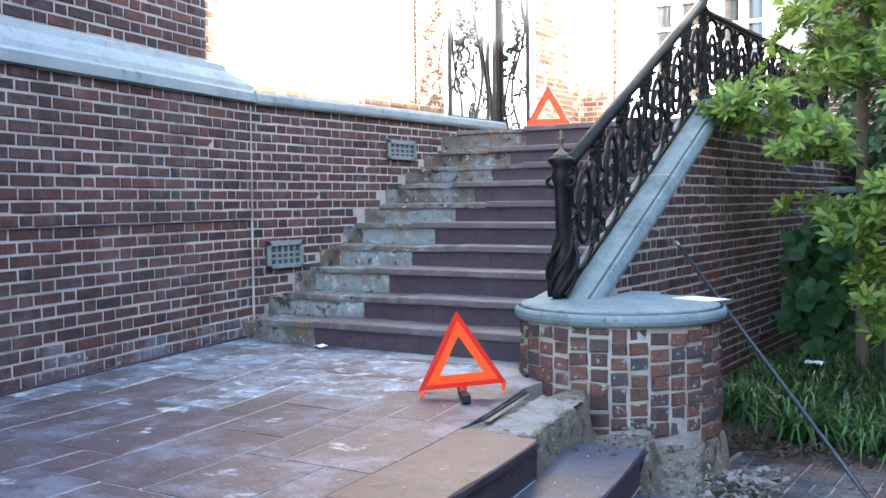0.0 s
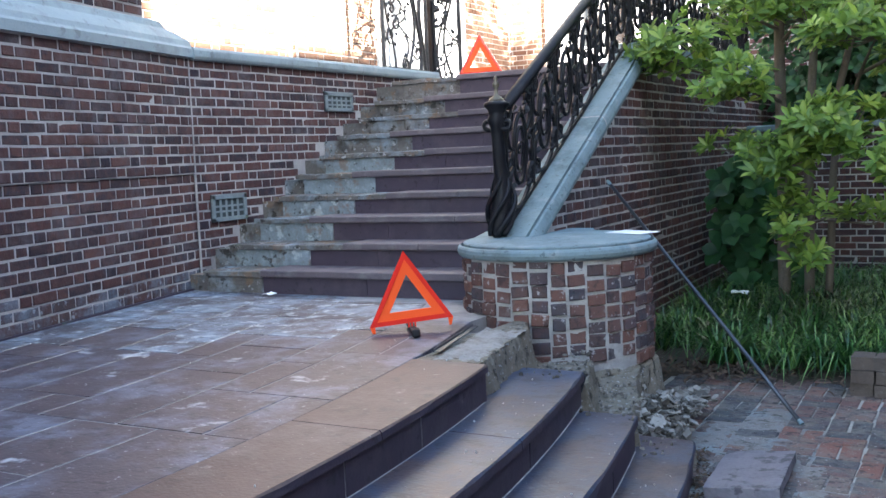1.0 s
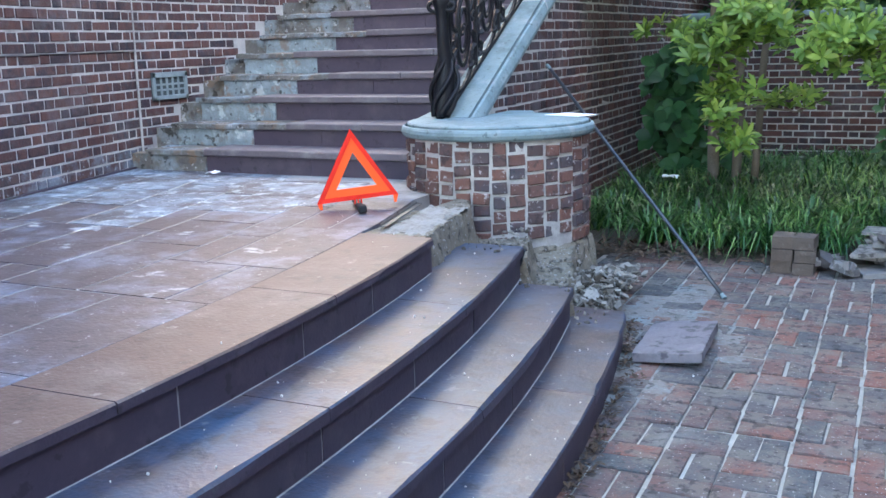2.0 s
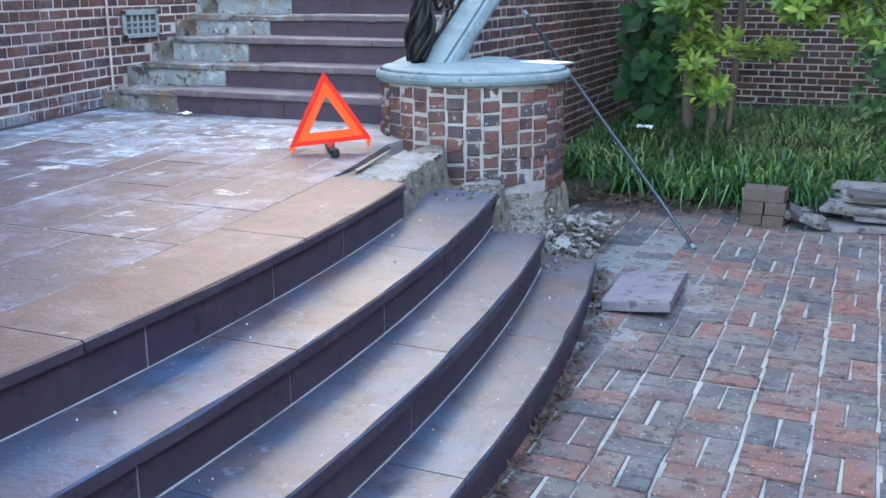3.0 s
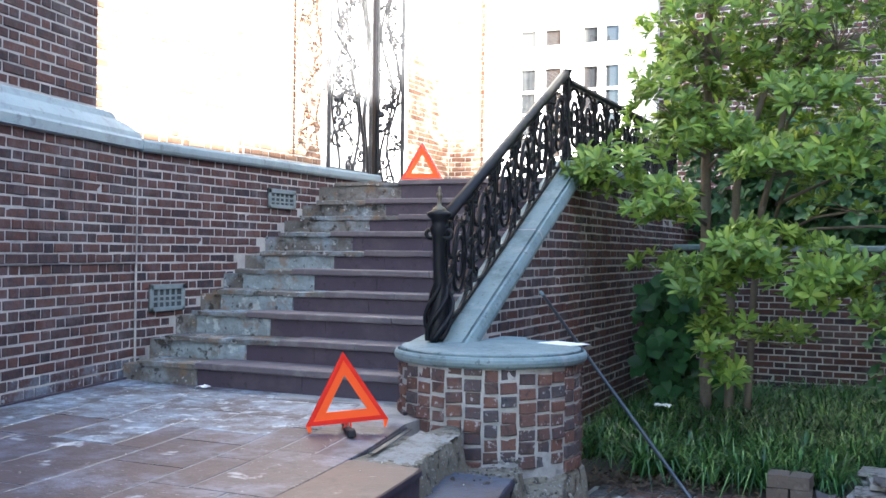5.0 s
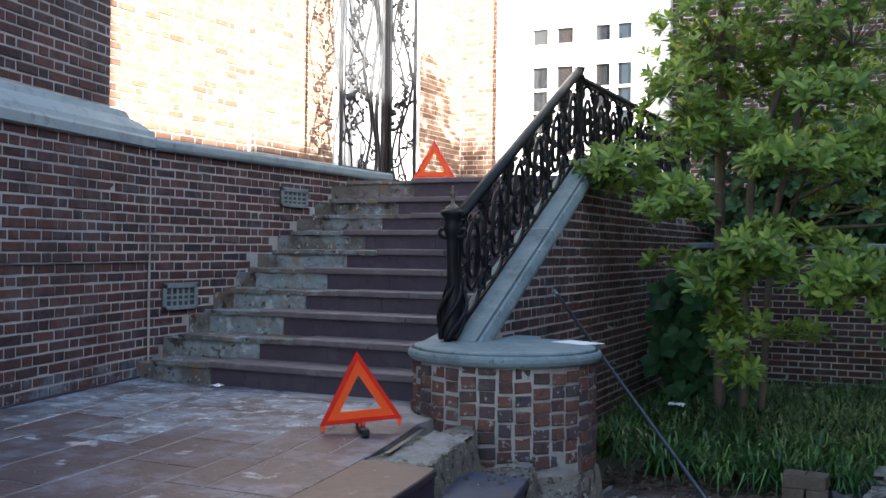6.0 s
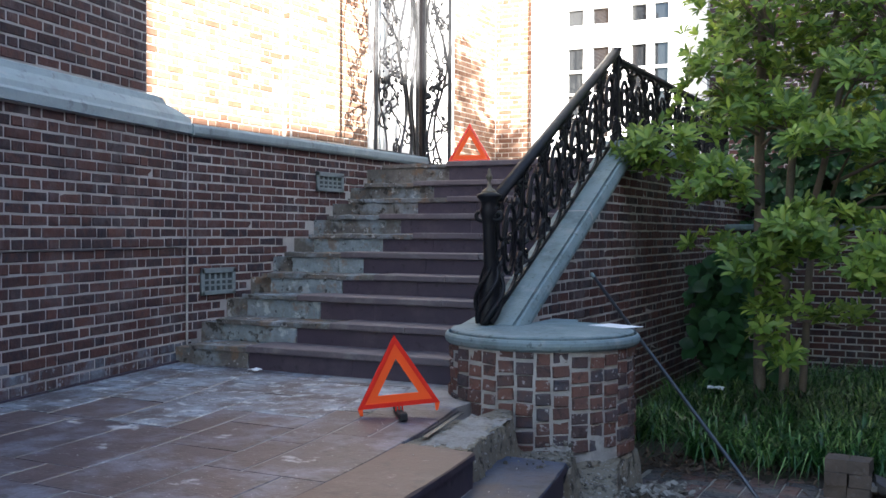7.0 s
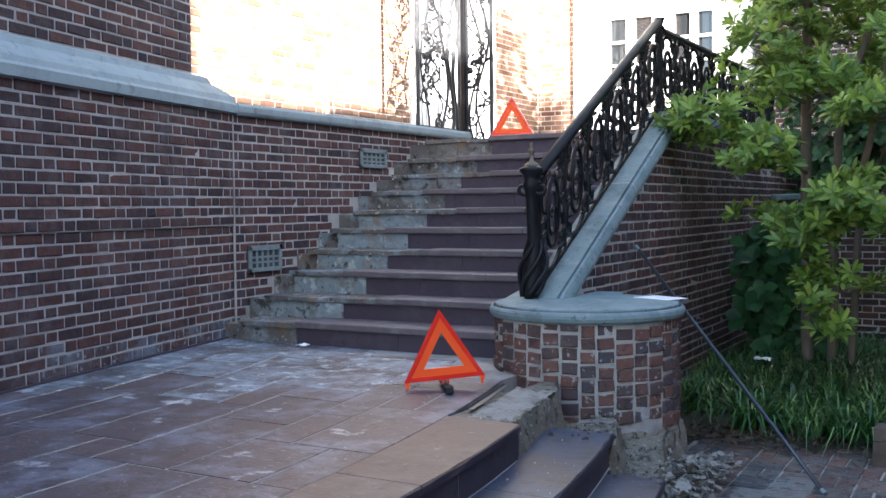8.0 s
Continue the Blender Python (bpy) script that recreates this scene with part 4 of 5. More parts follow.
def vine_panel(width, height, seed, curls, stems):
    """A wrought vine panel: u along, v up."""
    rnd = random.Random(seed)
    bm = bmesh.new()

    def put(u, v, o=0.0):
        return (o, u, v)

    def bar(pts, r):
        tube(bm, [put(*p) for p in pts], r, 5)

    for e in (0.0, width):
        bar([(e, 0), (e, height)], 0.024)
    for z in (0.02, height * 0.5, height - 0.02):
        if z < 0.1 or z > height - 0.1:
            bar([(0, z), (width, z)], 0.014)
    for side, swing, thick in stems:        # stalks winding up the panel
        bar([(width * (side + swing * math.sin(i * 0.5 + side * 9)), height * i / 30) for i in range(31)], thick)
    for i in range(curls):
        c = (width * rnd.uniform(0.15, 0.85), height * (i + 0.5) / curls)
        bar(spiral(c, rnd.uniform(0.05, 0.10) * min(1, width * 2.2), rnd.choice((-1, 1)) * rnd.uniform(1.0, 1.6), rnd.uniform(0, 6)), 0.012)
        a = rnd.uniform(0, 6.3)
        bar(bezier(c, (c[0] + 0.1 * math.cos(a), c[1] + 0.1), (width * rnd.uniform(0.2, 0.8), c[1] + 0.2), (width * rnd.uniform(0.1, 0.9), min(height, c[1] + 0.3)), 8), 0.011)
        for q in range(4):
            iron_leaf(bm, (min(width, max(0, c[0] + rnd.uniform(-0.14, 0.14))), c[1] + rnd.uniform(-0.12, 0.12)), rnd.uniform(0.05, 0.09), rnd.uniform(0, 6.3), put, rnd)
    for q in range(int(50 * width)):                     # bouquet at the middle
        iron_leaf(bm, (width * rnd.gauss(0.5, 0.2), height * 0.27 + rnd.gauss(0, 0.12)), rnd.uniform(0.05, 0.10), rnd.uniform(0, 6.3), put, rnd)
    return bm


column = thing("porch_column", "tall black wrought iron corner column of vine scrolls", "iron column", (-5.46, 10.08, 1.70))
ob = part("vine_panel", vine_panel(0.90, 3.3, 11, 24, ((0.16, 0.10, 0.010), (0.62, 0.10, 0.018), (0.78, 0.08, 0.022), (0.90, 0.06, 0.024))), SUNIRON, column, "vine scroll panel standing on the coping")
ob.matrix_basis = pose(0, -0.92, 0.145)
ob = part("vine_panel", vine_panel(0.31, 3.4, 12, 18, ((0.36, 0.26, 0.015), (0.64, -0.26, 0.015))), SUNIRON, column, "narrow vine scroll panel")
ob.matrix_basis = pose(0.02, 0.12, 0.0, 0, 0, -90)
bm = bmesh.new()
box(bm, -0.025, 0.06, 0.0, 0.025, 0.11, 3.45, bevel=0.005)
part("corner_bar", bm, IRON, column)

# ---------------------------------------------------------------- warning triangles


def tri_ring(bm, outer, inner, y0, y1):
    """A triangular ring with its edges; outer and inner: distance of the sides from the middle."""
    def corners(d):
        return [(2 * d * math.sin(a), 2 * d * math.cos(a)) for a in (0, 2 * math.pi / 3, 4 * math.pi / 3)]
    o, i = corners(outer), corners(inner)
    rings = []
    for k in range(3):
        (ox, oz), (ix, iz) = o[k], i[k]
        rings.append([(ox, y0, oz), (ox, y1, oz), (ix, y1, iz), (ix, y0, iz)])
    rows = [[bm.verts.new(p) for p in ring] for ring in rings]
    for k in range(3):
        a, b = rows[k], rows[(k + 1) % 3]
        for q in range(4):
            bm.faces.new((a[q], a[(q + 1) % 4], b[(q + 1) % 4], b[q]))


triangle = thing("warning_triangle", "orange and red reflective warning triangle standing on the landing", "warning triangle", group="warning triangles")
MIDZ = 0.176
bm = bmesh.new()
tri_ring(bm, 0.132, 0.108, -0.011, 0.011)
ob = part("reflector", bm, REDREF, triangle, "red reflector frame")
ob.location.z = MIDZ
bm = bmesh.new()
tri_ring(bm, 0.1085, 0.066, -0.006, 0.006)
ob = part("panel", bm, ORANGE, triangle, "fluorescent orange inner panel")
ob.location.z = MIDZ
for s in (-1, 1):
    bm = bmesh.new()
    loft(bm, [[(s * 0.215 - 0.014, -0.008, 0.045), (s * 0.215 + 0.014, -0.008, 0.045), (s * 0.215 + 0.014, 0.008, 0.045), (s * 0.215 - 0.014, 0.008, 0.045)],
              [(s * 0.209 - 0.006, -0.006, 0.0), (s * 0.209 + 0.006, -0.006, 0.0), (s * 0.209 + 0.006, 0.006, 0.0), (s * 0.209 - 0.006, 0.006, 0.0)]])
    part("leg", bm, ORANGE, triangle)
bm = bmesh.new()
box(bm, -0.02, -0.20, 0.0, 0.02, 0.16, 0.022, bevel=0.005)
box(bm, -0.022, -0.215, 0.0, 0.022, -0.155, 0.042, bevel=0.008)
tri_base = part("base", bm, RUBBER, triangle, "black weighted base")
bm = bmesh.new()
for x in (-0.018, 0.0, 0.018):
    box(bm, x - 0.004, -0.006, 0.015, x + 0.004, 0.006, 0.05)
part("bracket", bm, REDREF, tri_base)
triangle.matrix_basis = pose(-2.765, 4.93, 0.006, 1, -4.5, 36)
upper = copy_thing(triangle, pose(-4.56, 9.55, 1.70, 2, 0, 16))
tagged(upper, "orange and red warning triangle standing at the stair top")

# ---------------------------------------------------------------- air vents
def vent_grille(y0, y1, z0, z1):
    v = thing("wall_vent", "grey cast metal air vent set in brickwork", "vent", (-5.43, (y0 + y1) / 2, (z0 + z1) / 2), group="wall vents")
    w, h = y1 - y0, z1 - z0
    bm = bmesh.new()
    box(bm, -0.03, -w / 2, -h / 2, 0.009, w / 2, h / 2)
    part("backing", bm, VENTBACK, v)
    bm = bmesh.new()
    b = 0.035
    for a in ((-w / 2, -h / 2, w / 2, -h / 2 + b), (-w / 2, h / 2 - b * 1.2, w / 2, h / 2), (-w / 2, -h / 2, -w / 2 + b, h / 2), (w / 2 - b, -h / 2, w / 2, h / 2)):
        box(bm, 0.004, a[0], a[1], 0.024, a[2], a[3], bevel=0.004)
    fr = part("frame", bm, VENT, v)
    for i in range(1, 5):
        bm = bmesh.new()
        y = -w / 2 + b + (w - 2 * b) * i / 5
        box(bm, 0.0, y - 0.011, -h / 2 + b, 0.017, y + 0.011, h / 2 - b, bevel=0.003)
        part("bar", bm, VENT, fr)
    for zz in (0.012, -0.03):
        bm = bmesh.new()
        box(bm, 0.0, -w / 2 + b, zz - 0.008, 0.014, w / 2 - b, zz + 0.008, bevel=0.003)
        part("bar", bm, VENT, fr)
    return v


vent_grille(6.39, 6.81, 0.495, 0.712)
vent_grille(8.02, 8.475, 1.395, 1.578)

# ---------------------------------------------------------------- loose things
rod = thing("metal_rod", "thin dark steel rod leaning against the cheek wall", "rod", (-0.947, 6.173, GROUND_Z))
a, b = Vector((0, 0, 0.008)), Vector((-1.567, 1.257, 1.386))
d = (b - a).normalized()
bm = bmesh.new()
tube(bm, [a, a + d * 0.5, a + d * 1.4, b - d * 0.06], 0.0130, 8)
rod_shaft = part("shaft", bm, STEEL, rod, smooth=True)
bm = bmesh.new()
tube(bm, [b - d * 0.06, b - d * 0.01, b], [0.0145, 0.015, 0.009], 8)
part("tip", bm, LIMESTONE, rod_shaft, "scuffed pale tip")
bm = bmesh.new()
tube(bm, [a - d * 0.005, a + d * 0.03], [0.016, 0.013], 8)
part("foot", bm, LIMESTONE, rod_shaft, "scuffed pale foot")

angle = thing("angle_iron", "length of rusty dark steel angle on the landing", "angle iron", (-2.42, 4.79, 0.0))
bm = bmesh.new()
prof = [(-0.016, 0.0), (0.018, 0.0), (0.018, 0.004), (-0.012, 0.004), (-0.012, 0.014), (-0.016, 0.014)]
loft(bm, [[(x, y, z) for x, z in prof] for y in (-0.36, 0.0, 0.36)])
ob = part("bar", bm, STEEL, angle)
angle.rotation_euler.z = radians(11.5)
bm = bmesh.new()
g = []
for i in range(25):
    row = []
    for j in range(49):
        u, v = i / 24 * 2 - 1, j / 48 * 2 - 1
        fall = max(abs(u), abs(v)) + 0.35 * noise.noise((u * 2.5, v * 5, 8))
        z = -0.006 + 0.006 * noise.noise((u * 6, v * 12, 2)) - 0.03 * max(0.0, fall - 0.62)
        row.append(bm.verts.new((-2.26 - 0.07 * v + 0.12 * u, 4.76 + 0.44 * v, z)))
    g.append(row)
for i in range(24):
    for j in range(48):
        bm.faces.new((g[i][j], g[i + 1][j], g[i + 1][j + 1], g[i][j + 1]))
part("mortar_smear", bm, material("white_mortar", [(0.10, 0.085, 0.065), (0.30, 0.285, 0.26), (0.17, 0.15, 0.12)], 0.95, 0.7, 5, 70, stain=(0.13, 0.11, 0.085), stain_scale=4, stain_amount=0.8, stain_from=0.47), landing, "pale dried mortar where a slab is missing")

sheet = thing("paper_sheet", "white sheets of paper on the pedestal cap", "paper", (-1.97, 6.33, 0.4155))
bm = bmesh.new()
box(bm, -0.10, -0.14, 0.0, 0.10, 0.14, 0.004)
ob = part("sheet", bm, PAPER, sheet)
ob.rotation_euler.z = radians(66)

slab = thing("loose_slab", "loose purple grey stone slab lying tilted on the paving", "stone slab", (-1.0, 5.085, GROUND_Z + 0.04))
bm = bmesh.new()
rough_block(bm, -0.17, -0.33, -0.024, 0.17, 0.33, 0.024, 0.007, 6, 12)
ob = part("slab", bm, LOOSESLATE, slab)
ob.rotation_euler = (radians(-1.0), radians(-4.5), radians(3))

rnd = random.Random(21)
stack = thing("brick_stack", "small stack of old grey brown bricks beside the grass", "brick stack", (-0.64, 7.06, GROUND_Z))
for c in range(2):
    for r in range(3):
        bm = bmesh.new()
        rough_block(bm, -0.068, -0.10, 0, 0.068, 0.10, 0.082, 0.004, 2, c * 7 + r)
        ob = part("brick", bm, OLDBRICK, stack)
        ob.location = (-0.072 + 0.145 * c + rnd.uniform(-0.006, 0.006), rnd.uniform(-0.02, 0.02), 0.085 * r)
        ob.rotation_euler.z = rnd.uniform(-0.08, 0.08)

pile = thing("slate_pile", "untidy pile of broken grey slate slabs by the grass", "slate pile", (0.15, 7.35, GROUND_Z))
def slates(levels, x, y, z, half, lean):
    """Flat broken slabs laid roughly one on another."""
    for level in range(levels):
        thick = rnd.uniform(0.012, 0.021)
        z += thick
        for row in range(2):
            lx, ly = half * rnd.uniform(0.7, 1.1), rnd.uniform(0.11, 0.17)
            bm = bmesh.new()
            rough_block(bm, -lx, -ly, -thick * 0.8, lx, ly, thick * 0.8, 0.013, 5, level * 3 + row)
            ob = part("slate", bm, SLATE, pile)
            ob.location = (x + rnd.uniform(-0.09, 0.09) + lean * level, y + 0.26 * row + rnd.uniform(-0.05, 0.05) + lean * level, z + rnd.uniform(0.0, 0.006))
            ob.rotation_euler = (rnd.uniform(-0.03, 0.03), rnd.uniform(-0.04, 0.04), rnd.uniform(-0.2, 0.2))
        z += thick


slates(6, 0.02, -0.10, 0.0, 0.44, 0.014)
slates(19, 0.30, 0.62, 0.0, 0.36, 0.008)
slates(5, 0.95, -0.1, 0.0, 0.44, 0.012)
for i in range(16):
    bm = bmesh.new()
    flake(bm, (0, 0, 0), rnd.uniform(0.04, 0.085), rnd, rnd.uniform(0.4, 0.8), 0.4)
    ob = part("stone", bm, SLATE, pile)
    ob.location = (rnd.uniform(-0.68, -0.42), rnd.uniform(-0.42, -0.05), rnd.uniform(0.03, 0.09))

bm = bmesh.new()
for i in range(900):
    x, y = rnd.gauss(-1.60, 0.11), rnd.gauss(5.65, 0.30)
    if y > 5.12 and math.hypot(x - LC[0], y - LC[1]) > 13.55 and math.hypot(x - PED.x, y - PED.y) > 0.6 and x < -1.42 + 0.06 * noise.noise((y * 4, 0, 0)):
        heap = max(0.0, 0.15 - 0.35 * abs(x + 1.64)) * max(0.2, 1 - abs(y - 5.65) / 0.6)
        flake(bm, (x, y, -0.575 + heap * rnd.uniform(0.1, 1.0)), rnd.choice((0.010, 0.014, 0.018, 0.022, 0.028, 0.036, 0.05)), rnd, rnd.uniform(0.15, 0.5))
for i in range(260):
    x, y = rnd.uniform(-2.15, -1.2), rnd.uniform(4.9, 6.3)
    r = math.hypot(x - LC[0], y - LC[1])
    k = sum(r > e for e, _ in EDGES)
    if 1 <= k <= 2 and y > TIPS[k] and math.hypot(x - PED.x, y - PED.y) > 0.6:
        flake(bm, (x, y, EDGES[k][1] - 0.045), rnd.choice((0.003, 0.004, 0.006, 0.009, 0.013, 0.02)), rnd, rnd.uniform(0.2, 0.5), 0.2)
for i in range(220):
    x, y = rnd.uniform(-2.1, -1.35), rnd.uniform(4.75, 5.6)
    r = math.hypot(x - LC[0], y - LC[1])
    k = sum(r > e for e, _ in EDGES)
    if 1 <= k <= 3 and y > TIPS[k] - 0.5:
        rock(bm, (x, y, EDGES[k][1] + 0.004 - (0.03 if y > TIPS[k] else 0.0)), rnd.choice((0.004, 0.006, 0.008, 0.012, 0.018)), rnd, 0.6)
tagged(part("rubble_heap", bm, RUBBLE), "heap of crumbled mortar and stone rubble", "rubble", kind="stuff")
bm = bmesh.new()
rows = []
for i in range(61):
    row = []
    for j in range(121):
        x, y = -1.75 + 1.5 * i / 60, 4.1 + 3.1 * j / 120
        n = noise.noise((x * 2.2, y * 2.2, 11)) + 0.5 * noise.noise((x * 7, y * 7, 12)) + 0.3 * noise.noise((x * 20, y * 20, 13))
        d = math.hypot((x + 1.15) / 0.5, (y - 5.3) / 1.1)
        row.append(bm.verts.new((x, y, GROUND_Z - 0.004 + 0.014 * n + 0.016 * max(-1.0, 0.8 - d))))
    rows.append(row)
for i in range(60):
    for j in range(120):
        bm.faces.new((rows[i][j], rows[i + 1][j], rows[i + 1][j + 1], rows[i][j + 1]))
tagged(part("dirt_patch", bm, DIRT, smooth=True), "trodden dirt and mortar dust spread over the paving", "dirt", kind="stuff")
bm = bmesh.new()
for i in range(180):
    i_s = rnd.choice((0, 0, 1, 1, 1, 2, 2, 3, 3, 4, 4))
    y = rnd.uniform(1.2, 4.8)
    if i_s < 4:
        r, z = EDGES[i_s]
        r -= rnd.uniform(0.01, 0.28) if i_s else rnd.uniform(0.0, 2.2)
        x = LC[0] + math.sqrt(max(0, r * r - (y - LC[1]) ** 2))
    else:
        x, z = rnd.uniform(-1.0, 0.3), GROUND_Z + 0.004
    rock(bm, (x, y, z + 0.003), rnd.choice((0.002, 0.0025, 0.003, 0.004, 0.006)), rnd, 0.8)
tagged(part("grit", bm, GRIT), "scattered mortar crumbs and grit on the steps", "grit", kind="stuff")


def crumpled(name, label, at, size, mat, seed):
    t = thing(name, label, "litter", at)
    bm = bmesh.new()
    g = [[bm.verts.new((size * (i / 6 - 0.5), size * 0.7 * (j / 5 - 0.5), 0.012 + size * 0.28 * abs(noise.noise((i * 0.8 + seed, j * 0.9, seed))))) for j in range(6)] for i in range(7)]
    for i in range(6):
        for j in range(5):
            bm.faces.new((g[i][j], g[i + 1][j], g[i + 1][j + 1], g[i][j + 1]))
    ext = bmesh.ops.extrude_face_region(bm, geom=bm.faces[:])
    bmesh.ops.translate(bm, verts=[v for v in ext["geom"] if isinstance(v, bmesh.types.BMVert)], vec=(0, 0, -0.004))
    part("film", bm, mat, t)


crumpled("wrapper", "crumpled white wrapper lying at the foot of the stair", (-4.54, 5.94, 0.0), 0.09, PAPER, 3)
crumpled("plastic_scrap", "torn white plastic scrap lying in the grass", (-1.95, 9.2, -0.38), 0.15, PAPER, 9.4)

# ---------------------------------------------------------------- planting


def leaf_shape(bm_verts, bm_faces, at, direction, up, length, width, curl):
    """A pointed leaf of two rows of faces folded along its rib."""
    d = direction.normalized()
    s = d.cross(up)
    s = s.normalized() if s.length > 1e-4 else d.orthogonal().normalized()
    n = s.cross(d)
    k = len(bm_verts)
    rows = [(0.0, 0.06, 0.0), (0.3, 0.75, 0.0), (0.62, 1.0, -0.25), (0.86, 0.6, -0.6)]
    for t, w, c in rows:
        mid = at + d * length * t + n * curl * length * c
        half = width * 0.5 * w
        bm_verts += [mid - s * half + n * half * 0.35, mid, mid + s * half + n * half * 0.35]
    bm_verts.append(at + d * length + n * curl * length * -0.95)
    for r in range(3):
        a = k + 3 * r
        bm_faces += [(a, a + 1, a + 4, a + 3), (a + 1, a + 2, a + 5, a + 4)]
    a = k + 9
    bm_faces += [(a, a + 1, k + 12), (a + 1, a + 2, k + 12)]


def whorl(V, Fc, at, axis, n, length, width, rnd):
    axis = axis.normalized()
    e = axis.orthogonal().normalized()
    f = axis.cross(e)
    o = rnd.uniform(0, 6.3)
    for i in range(n):
        a = o + 2 * math.pi * i / n + rnd.uniform(-0.25, 0.25)
        spread = rnd.uniform(0.55, 1.15)
        d = axis * math.cos(spread) + (e * math.cos(a) + f * math.sin(a)) * math.sin(spread)
        d.z -= 0.18
        leaf_shape(V, Fc, at + d * 0.012, d, axis, length * rnd.uniform(0.7, 1.15), width * rnd.uniform(0.8, 1.15), rnd.uniform(0.05, 0.3))


rnd = random.Random(33)
tree = thing("magnolia_tree", "slender magnolia tree with glossy green leaves in tiers", "tree", (-1.6, 9.5, -0.6))
T0 = Vector((-1.6, 9.5, -0.6))


def limb(name, pts, radii, owner=None):
    bm = bmesh.new()
    P = []
    R = []
    for (p, q), (r, s) in zip(zip(pts, pts[1:]), zip(radii, radii[1:])):
        for i in range(6):
            t = i / 6
            w = Vector(p).lerp(Vector(q), t)
            P.append(w - T0 + noise.noise_vector(w * 2.1) * 0.02)
            R.append(r + (s - r) * t)
    P.append(Vector(pts[-1]) - T0)
    R.append(radii[-1])
    tube(bm, P, R, 7)
    return part(name, bm, BARK, owner or tree, smooth=True)


limb("trunk", [(-1.62, 9.5, -0.62), (-1.64, 9.5, 1.2), (-1.64, 9.48, 2.2), (-1.60, 9.45, 4.6), (-1.2, 9.35, 6.1)], [0.055, 0.048, 0.042, 0.028, 0.01])
limb("trunk", [(-1.42, 9.55, -0.62), (-1.42, 9.55, 0.9), (-1.36, 9.5, 1.7), (-0.95, 9.3, 3.0), (-0.6, 9.2, 4.3)], [0.045, 0.04, 0.035, 0.025, 0.012])
limb("trunk", [(-1.28, 9.6, -0.6), (-1.2, 9.6, 1.2), (-0.95, 9.4, 2.3), (-0.35, 9.1, 3.6)], [0.035, 0.032, 0.026, 0.010])
# tiers of foliage: centre, half sizes, number of leaf whorls
TIERS = [((-2.28, 8.45, 1.70), (0.38, 0.35, 0.20), 52), ((-1.78, 8.40, 1.43), (0.34, 0.33, 0.20), 42), ((-1.88, 8.6, 0.92), (0.19, 0.15, 0.07), 9),
         ((-0.75, 8.3, 1.74), (0.52, 0.40, 0.17), 66), ((0.0, 8.5, 1.85), (0.5, 0.4, 0.25), 50), ((-0.75, 8.5, 2.28), (0.48, 0.35, 0.14), 36),
         ((-0.98, 8.2, 1.04), (0.42, 0.38, 0.21), 70), ((-1.42, 8.15, 0.82), (0.31, 0.3, 0.19), 40), ((-0.55, 8.1, 0.84), (0.40, 0.35, 0.25), 58), ((0.05, 8.3, 0.72), (0.45, 0.4, 0.30), 52),
         ((-1.40, 8.1, 0.52), (0.13, 0.12, 0.14), 10), ((-1.34, 8.1, 0.27), (0.11, 0.1, 0.11), 7), ((-1.22, 8.1, 0.06), (0.14, 0.1, 0.10), 9), ((-1.14, 8.15, 0.48), (0.1, 0.1, 0.13), 6),
         ((-0.86, 8.9, 0.30), (0.28, 0.2, 0.10), 13), ((-1.9, 8.9, 2.05), (0.40, 0.4, 0.28), 34), ((-1.30, 8.9, 1.95), (0.35, 0.4, 0.2), 26),
         ((-1.85, 9.2, 2.40), (0.50, 0.5, 0.32), 62), ((-1.5, 9.3, 2.95), (0.85, 0.6, 0.45), 105), ((-0.5, 9.0, 2.95), (0.9, 0.6, 0.45), 125), ((-1.2, 9.3, 3.7), (1.2, 0.7, 0.5), 150),
         ((-1.5, 9.3, 4.75), (0.75, 0.6, 0.30), 60), ((-0.6, 9.4, 5.0), (0.8, 0.7, 0.45), 110), ((-1.45, 9.2, 5.45), (0.75, 0.6, 0.4), 110), ((-0.6, 9.4, 5.8), (0.6, 0.5, 0.35), 70), ((-1.5, 9.3, 6.25), (0.5, 0.45, 0.4), 62),
         ((-1.75, 9.65, 2.75), (0.45, 0.4, 0.38), 60), ((-1.45, 9.7, 2.2), (0.45, 0.35, 0.3), 44), ((-0.9, 9.8, 2.55), (0.5, 0.4, 0.35), 48),
         ((0.5, 9.0, 1.6), (0.55, 0.5, 0.8), 90), ((0.2, 10.4, 2.35), (0.9, 0.5, 0.6), 80), ((-0.75, 10.3, 2.75), (0.8, 0.5, 0.45), 56), ((-1.0, 10.2, 2.1), (0.45, 0.4, 0.25), 36), ((-0.4, 9.4, 1.55), (0.5, 0.3, 0.3), 24)]
V, Fc = [], []
